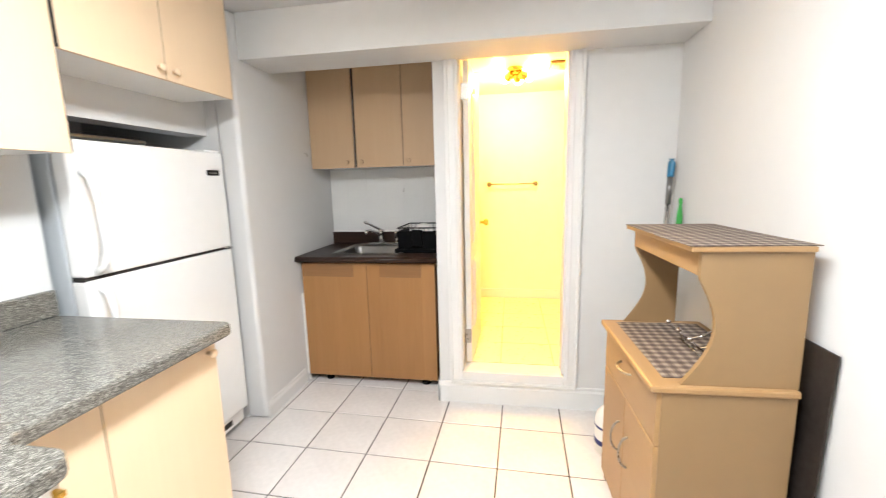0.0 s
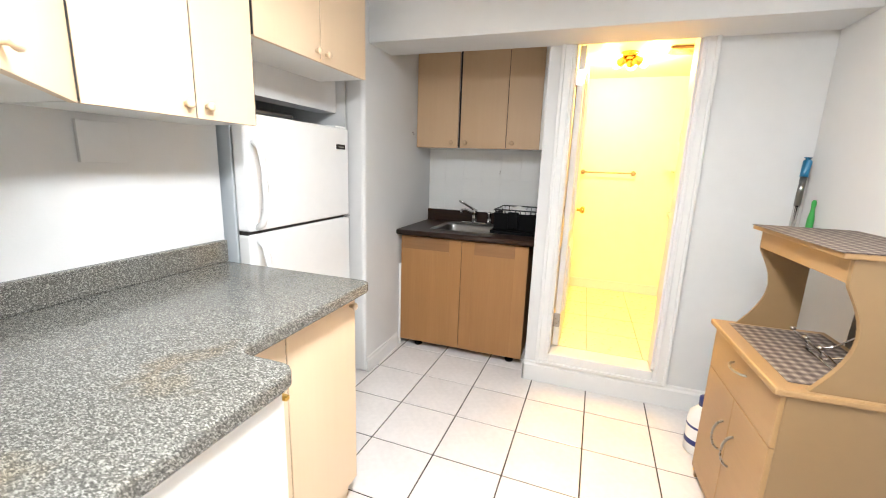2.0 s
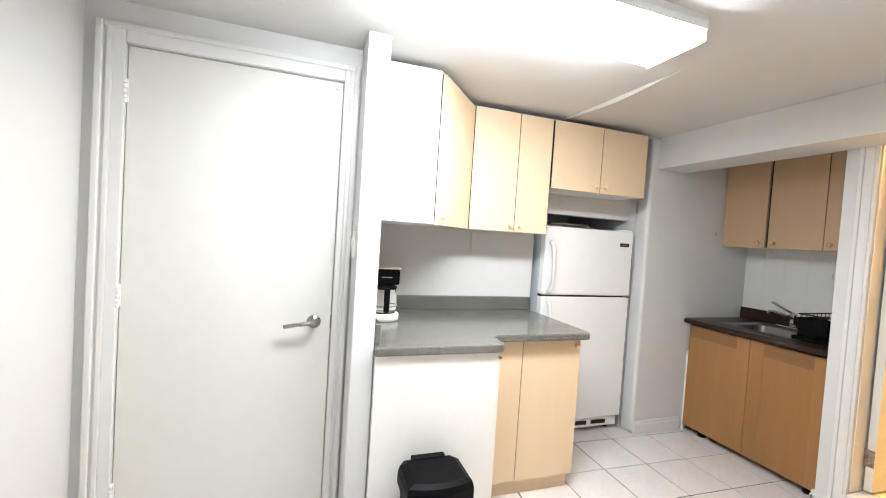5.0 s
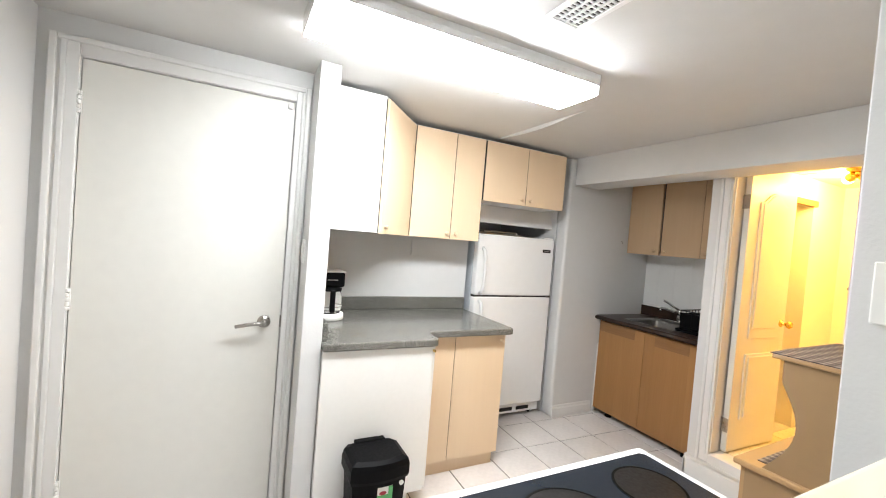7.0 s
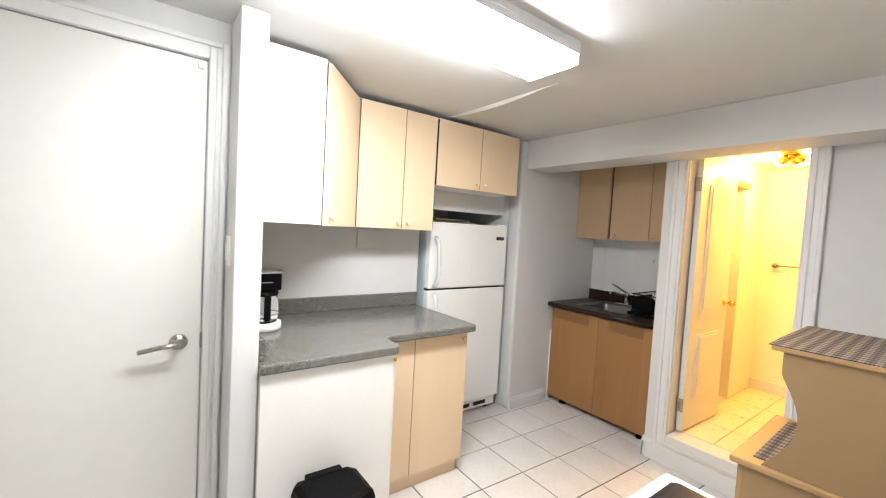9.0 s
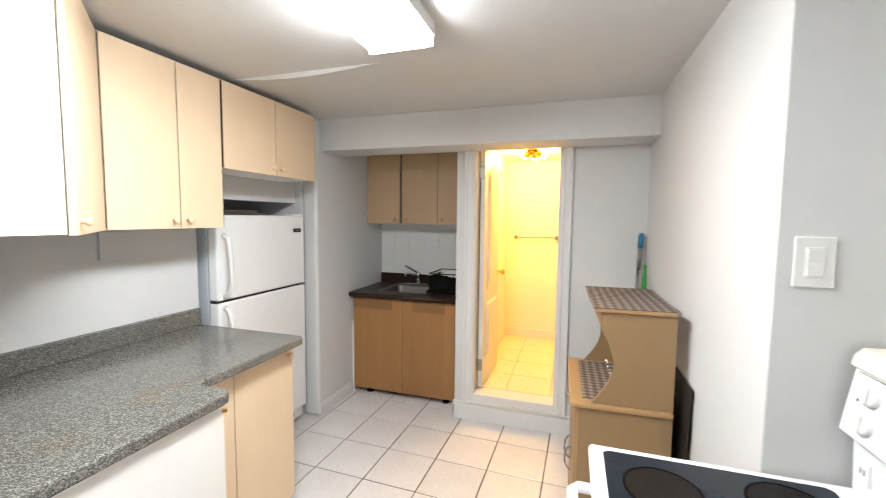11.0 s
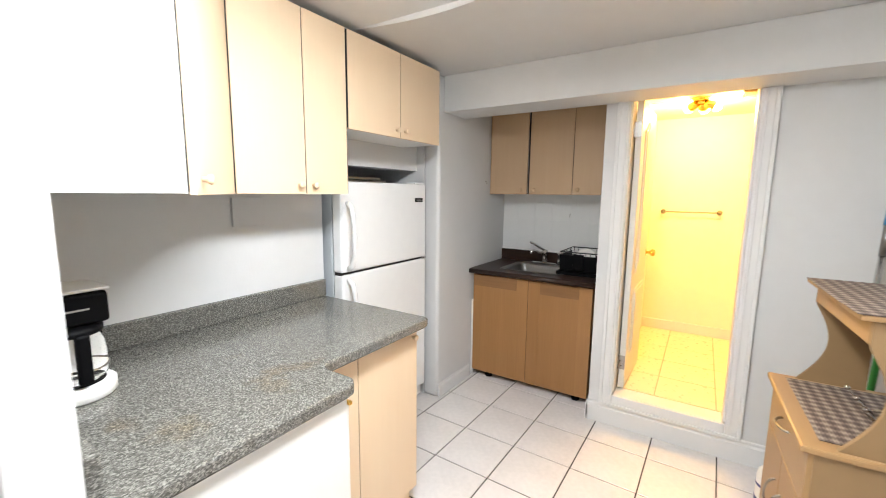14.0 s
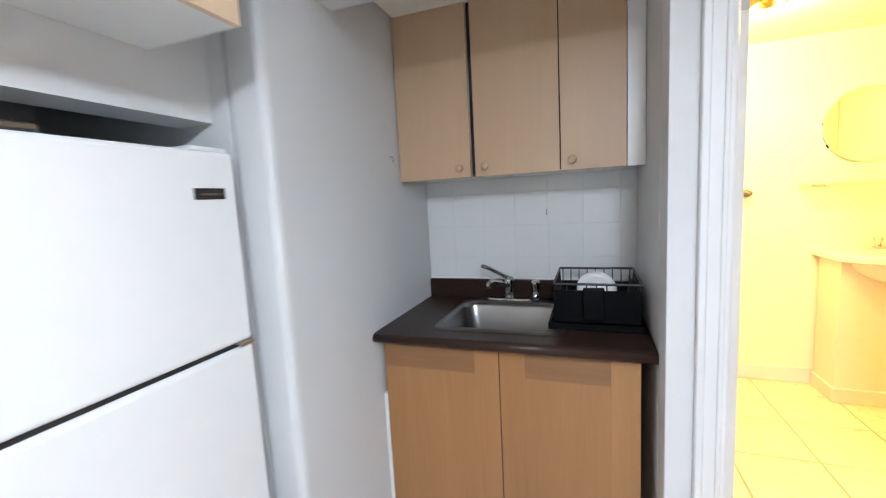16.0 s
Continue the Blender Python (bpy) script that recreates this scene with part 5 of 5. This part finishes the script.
def dish_rack():
    r = thing("dish_rack", (-0.19, 2.96, 0.881), "black wire dish rack with a drip tray", "dish rack")
    x0, x1, y0, y1, z0, z1 = -0.335, -0.045, 2.79, 3.12, 0.905, 1.045
    tray = bmesh.new()
    box(x0 - 0.02, x1 + 0.012, y0 - 0.02, y1 + 0.02, 0.881, 0.889, 0.003, bm=tray)
    box(x0 - 0.02, x0 - 0.012, y0 - 0.02, y1 + 0.02, 0.887, 0.905, bm=tray)
    box(x1 + 0.004, x1 + 0.012, y0 - 0.02, y1 + 0.02, 0.887, 0.905, bm=tray)
    box(x0 - 0.012, x1 + 0.004, y0 - 0.02, y0 - 0.012, 0.887, 0.905, bm=tray)
    box(x0 - 0.012, x1 + 0.004, y1 + 0.012, y1 + 0.02, 0.887, 0.905, bm=tray)
    part("tray", tray, BLACKP, r, "black plastic drip tray")
    for z, rr, g in ((z1, 0.0045, 0.0), (z0, 0.004, 0.012), ((z0 + z1) / 2, 0.003, 0.006)):
        part("rim_wire", tube([(x0 + g, y0 + g, z), (x1 - g, y0 + g, z), (x1 - g, y1 - g, z), (x0 + g, y1 - g, z), (x0 + g, y0 + g, z)], rr, 8), BLACKWIRE, r)
    for i in range(9):
        x = x0 + 0.012 + (x1 - x0 - 0.024) * i / 8
        part("wire", tube([(x, y0, z1), (x, y0 + 0.012, z0), (x, y1 - 0.012, z0), (x, y1, z1)], 0.0022, 6), BLACKWIRE, r)
    for i in range(8):
        y = y0 + 0.03 + (y1 - y0 - 0.06) * i / 7
        part("wire", tube([(x0, y, z1), (x0 + 0.012, y, z0), (x1 - 0.012, y, z0), (x1, y, z1)], 0.0022, 6), BLACKWIRE, r)
    # black mats hung inside the front and left sides
    part("liner", box(x0 + 0.004, x1 - 0.004, y0 - 0.002, y0 + 0.002, z0 + 0.002, z1 - 0.022, 0.001), BLACKP, r, "black front panel")
    part("liner", box(x0 - 0.002, x0 + 0.002, y0 + 0.003, y1 - 0.02, z0 + 0.002, z1 - 0.022, 0.001), BLACKP, r)
    part("liner", box(x1 - 0.018, x1 - 0.014, y0 + 0.02, y1 - 0.02, z0 + 0.002, z1 - 0.025, 0.001), BLACKP, r)
    part("liner", box(x0 + 0.014, x1 - 0.014, y1 - 0.018, y1 - 0.014, z0 + 0.002, z1 - 0.055, 0.001), BLACKP, r)
    part("liner", box(x0 + 0.018, x1 - 0.018, y0 + 0.02, y1 - 0.02, z0 + 0.001, z0 + 0.004), BLACKP, r)
    part("cup", box(x0 + 0.10, x0 + 0.17, y0 - 0.03, y0 - 0.004, z0 + 0.02, z1 - 0.01, 0.004), BLACKP, r, "black cutlery cup")
    p = thing("plate", (-0.19, 2.95, 0.91), "white plate standing in the dish rack", "plate")
    bm = lathe([(0.03, 0.0), (0.05, 0.001), (0.072, 0.012), (0.074, 0.014), (0.05, 0.006), (0.03, 0.005)], 32)
    bm.transform(Matrix.Translation((-0.19, 2.95, 0.988)) @ Matrix.Rotation(radians(80), 4, "X"))
    part("dish", bm, PORCELAIN, p, smooth=True)


dish_rack()

# ---- on the fridge and walls ----
t = thing("baking_tray", (-1.40, 1.66, 1.512), "dark flat baking tray on the refrigerator", "tray")
part("pan", box(-1.62, -1.20, 1.40, 1.88, 1.5125, 1.528, 0.005), NICKEL, t)
t = thing("baking_tray", (-1.42, 1.60, 1.528), "stacked grey baking tray on the refrigerator", "tray")
part("pan", box(-1.60, -1.16, 1.46, 1.78, 1.5285, 1.545, 0.005), STEEL, t)
t = thing("white_box", (-1.37, 1.85, 1.5285), "small white flat box on the baking tray", "box")
part("carton", box(-1.44, -1.30, 1.80, 1.90, 1.5285, 1.546, 0.003), PLASTIC, t)


def switch():
    s = thing("light_switch", (1.326, 0.79, 1.41), "white rocker light switch plate", "light switch")
    part("plate", box(1.290, 1.369, 0.782, 0.7898, 1.352, 1.470, 0.003), PLASTIC, s)
    part("bezel", box(1.311, 1.347, 0.7802, 0.783, 1.376, 1.446, 0.001), PLASTIC, s)
    part("rocker", prism([(0.781, 1.381), (0.7762, 1.381), (0.7787, 1.411), (0.7772, 1.441), (0.781, 1.441)], 1.3145, 1.3435, axis="x"), PLASTIC, s)


switch()
n = thing("light_switch", (-0.462, -0.008, 1.33), "white switch plate on the wall stub beside the door", "light switch")
part("plate", box(-0.498, -0.426, -0.0145, -0.0078, 1.272, 1.388, 0.003), PLASTIC, n)
part("rocker", box(-0.478, -0.446, -0.0185, -0.0135, 1.298, 1.362, 0.002), PLASTIC, n)

v = thing("ceiling_vent", (0.63, 0.62, CEILING), "white metal ceiling air vent", "vent")
vm = Matrix.Translation((0.655, 0.645, 0)) @ Matrix.Rotation(radians(0), 4, "Z")
for b in ((-0.15, 0.15, -0.075, -0.055), (-0.15, 0.15, 0.055, 0.075), (-0.15, -0.13, -0.055, 0.055), (0.13, 0.15, -0.055, 0.055)):
    bm = box(b[0], b[1], b[2], b[3], CEILING - 0.008, CEILING + 0.003, 0.002)
    bm.transform(vm)
    part("rim", bm, ENAMEL, v)
bm = box(-0.13, 0.13, -0.055, 0.055, CEILING - 0.001, CEILING + 0.003)
bm.transform(vm)
part("duct", bm, GAP, v)
for i in range(15):
    x = -0.125 + 0.25 * i / 14
    bm = box(x - 0.0032, x + 0.0032, -0.055, 0.055, CEILING - 0.006, CEILING - 0.0015)
    bm.transform(vm)
    part("slat", bm, ENAMEL, v)
for y in (-0.028, 0.0, 0.028):
    bm = box(-0.13, 0.13, y - 0.0045, y + 0.0045, CEILING - 0.0065, CEILING - 0.001)
    bm.transform(vm)
    part("slat", bm, ENAMEL, v)


# ---- bathroom ----
def bathroom():
    t = thing("towel_bar", (0.42, 4.07, 1.31), "satin metal towel bar on the bathroom wall", "towel bar")
    part("bar", tube([(0.205, 4.055, 1.312), (0.632, 4.055, 1.312)], 0.007, 10), NICKEL, t, smooth=True)
    for x in (0.205, 0.632):
        part("bracket", lathe([(0.022, 0.0), (0.022, -0.008), (0.012, -0.014), (0.012, -0.05), (0.015, -0.055)], 16, (x, 4.0995, 1.312), "y"), NICKEL, t, smooth=True)
    m = thing("round_mirror", (1.15, 4.09, 1.64), "frameless round mirror on the bathroom wall", "mirror")
    part("glass", lathe([(0.195, -0.001), (0.195, -0.006), (0.188, -0.009)], 64, (1.15, 4.0995, 1.64), "y"), MIRROR, m)
    s = thing("glass_shelf", (1.15, 4.04, 1.345), "clear glass shelf on chrome brackets", "shelf")
    part("pane", box(0.86, 1.44, 3.975, 4.095, 1.343, 1.350, 0.001), GLASS, s)
    for x in (0.935, 1.37):
        part("bracket", tube([(x, 4.099, 1.337), (x, 3.985, 1.337)], 0.006, 8), CHROME, s, smooth=True)
    v = thing("vanity", (1.25, 3.95, FLOOR2), "cream bathroom vanity with a porcelain basin top", "vanity")
    part("cabinet", box(0.975, 1.50, 3.872, 4.084, FLOOR2 + 0.07, 0.955, 0.003), VANITY, v)
    part("toe", box(0.962, 1.513, 3.858, 4.084, FLOOR2, FLOOR2 + 0.078, 0.004), VANITY, v, "low plinth")
    rim = [(1.54, 4.098), (0.945, 4.098), (0.945, 3.905)]
    rim += [(1.2425 - 0.2975 * math.cos(math.pi * k / 16), 3.905 - 0.205 * math.sin(math.pi * k / 16)) for k in range(1, 16)] + [(1.54, 3.905)]
    part("basin_top", prism(rim, 0.955, 0.99, 0.006), PORCELAIN, v, "white porcelain top with a bowed front")
    bowl = bmesh.new()
    bmesh.ops.create_uvsphere(bowl, u_segments=24, v_segments=12, radius=1)
    bmesh.ops.delete(bowl, geom=[q for q in bowl.verts if q.co.z > 0.05], context="VERTS")
    for q in bowl.verts:
        q.co = Vector((1.2425 + q.co.x * 0.235, 3.89 + q.co.y * 0.165, 0.956 + q.co.z * 0.12))
    part("bowl_underside", bowl, PORCELAIN, v, "rounded underside of the basin", smooth=True)
    part("basin", lathe([(0.17, 0.99), (0.175, 0.996), (0.16, 0.992), (0.10, 0.9915)], 32, (1.2425, 3.89, 0)), PORCELAIN, v, smooth=True)
    f = thing("basin_faucet", (1.26, 4.05, 0.99), "small chrome basin faucet", "faucet")
    part("deck", box(1.19, 1.33, 4.03, 4.075, 0.9905, 1.005, 0.004), CHROME, f)
    part("spout", tube([(1.26, 4.05, 1.005), (1.26, 4.045, 1.06), (1.26, 4.0, 1.075), (1.26, 3.965, 1.06)], 0.011, 10), CHROME, f, smooth=True)
    for x in (1.20, 1.32):
        part("tap_handle", lathe([(0.014, 1.004), (0.012, 1.03), (0.02, 1.04), (0.018, 1.055)], 14, (x, 4.05, 0)), CHROME, f, smooth=True)
    e = thing("bathroom_vent", (0.765, 3.26, BATH_TOP), "square bathroom ceiling fan grille", "vent")
    part("grille", box(0.665, 0.865, 3.16, 3.36, BATH_TOP - 0.014, BATH_TOP + 0.0005, 0.006), BEIGE, e)
    for i in range(6):
        part("slat", box(0.682, 0.848, 3.182 + i * 0.028, 3.190 + i * 0.028, BATH_TOP - 0.017, BATH_TOP - 0.0135, 0.001), VANITY, e)


bathroom()

# ---- floor tiles ----
def tile_mesh(name, s, h, material):
    bm = box(-s / 2, s / 2, -s / 2, s / 2, -h, 0.0, 0.0022, 1)
    me = bpy.data.meshes.new(name)
    bm.to_mesh(me)
    bm.free()
    me.materials.append(material)
    return me


S = 0.327
TILE_ME = tile_mesh("tile", S - 0.006, 0.006, TILE)
BATH_TILE_ME = tile_mesh("bath tile", S - 0.006, 0.006, mat("cream floor tile", (0.74, 0.66, 0.47), 0.3, noise_scale=2.5, amount=0.06, per_object=0.2))
rnd = random.Random(11)


def lay(x0, x1, y0, y1, ox, oy, z, parent, mesh, skip=(), askew=0.0):
    turn = Matrix.Translation((ox, oy, 0)) @ Matrix.Rotation(radians(askew), 4, "Z") @ Matrix.Translation((-ox, -oy, 0))
    i0, i1 = math.floor((x0 - ox) / S), math.ceil((x1 - ox) / S)
    j0, j1 = math.floor((y0 - oy) / S), math.ceil((y1 - oy) / S)
    for i in range(i0, i1):
        for j in range(j0, j1):
            cx, cy = ox + (i + 0.5) * S, oy + (j + 0.5) * S
            if any(a < cx < b and c < cy < d for a, b, c, d in skip):
                continue
            xa, xb, ya, yb = max(cx - S / 2, x0), min(cx + S / 2, x1), max(cy - S / 2, y0), min(cy + S / 2, y1)
            if xb - xa < 0.02 or yb - ya < 0.02:
                continue
            ob = new("tile", mesh)
            ob.parent = parent
            fx, fy = (xb - xa) / S, (yb - ya) / S
            ob.matrix_basis = turn @ Matrix.Translation(((xa + xb) / 2, (ya + yb) / 2, z + rnd.uniform(-0.0006, 0.0004))) @ Matrix.Diagonal((fx, fy, 1, 1))


lay(-1.99, 2.66, -1.12, 3.225, -0.305, 1.947, 0.0, floor, TILE_ME, ((0.1, 9, 2.6, 9), (1.4, 9, 0.85, 9), (-9, -0.6, -9, 0.0), (-9, -1.2, -9, 1.2), (-9, -1.2, 2.3, 9)), -1.5)
lay(0.10, 1.68, 2.62, 4.10, 0.02, 2.62, FLOOR2, floor_bath, BATH_TILE_ME)
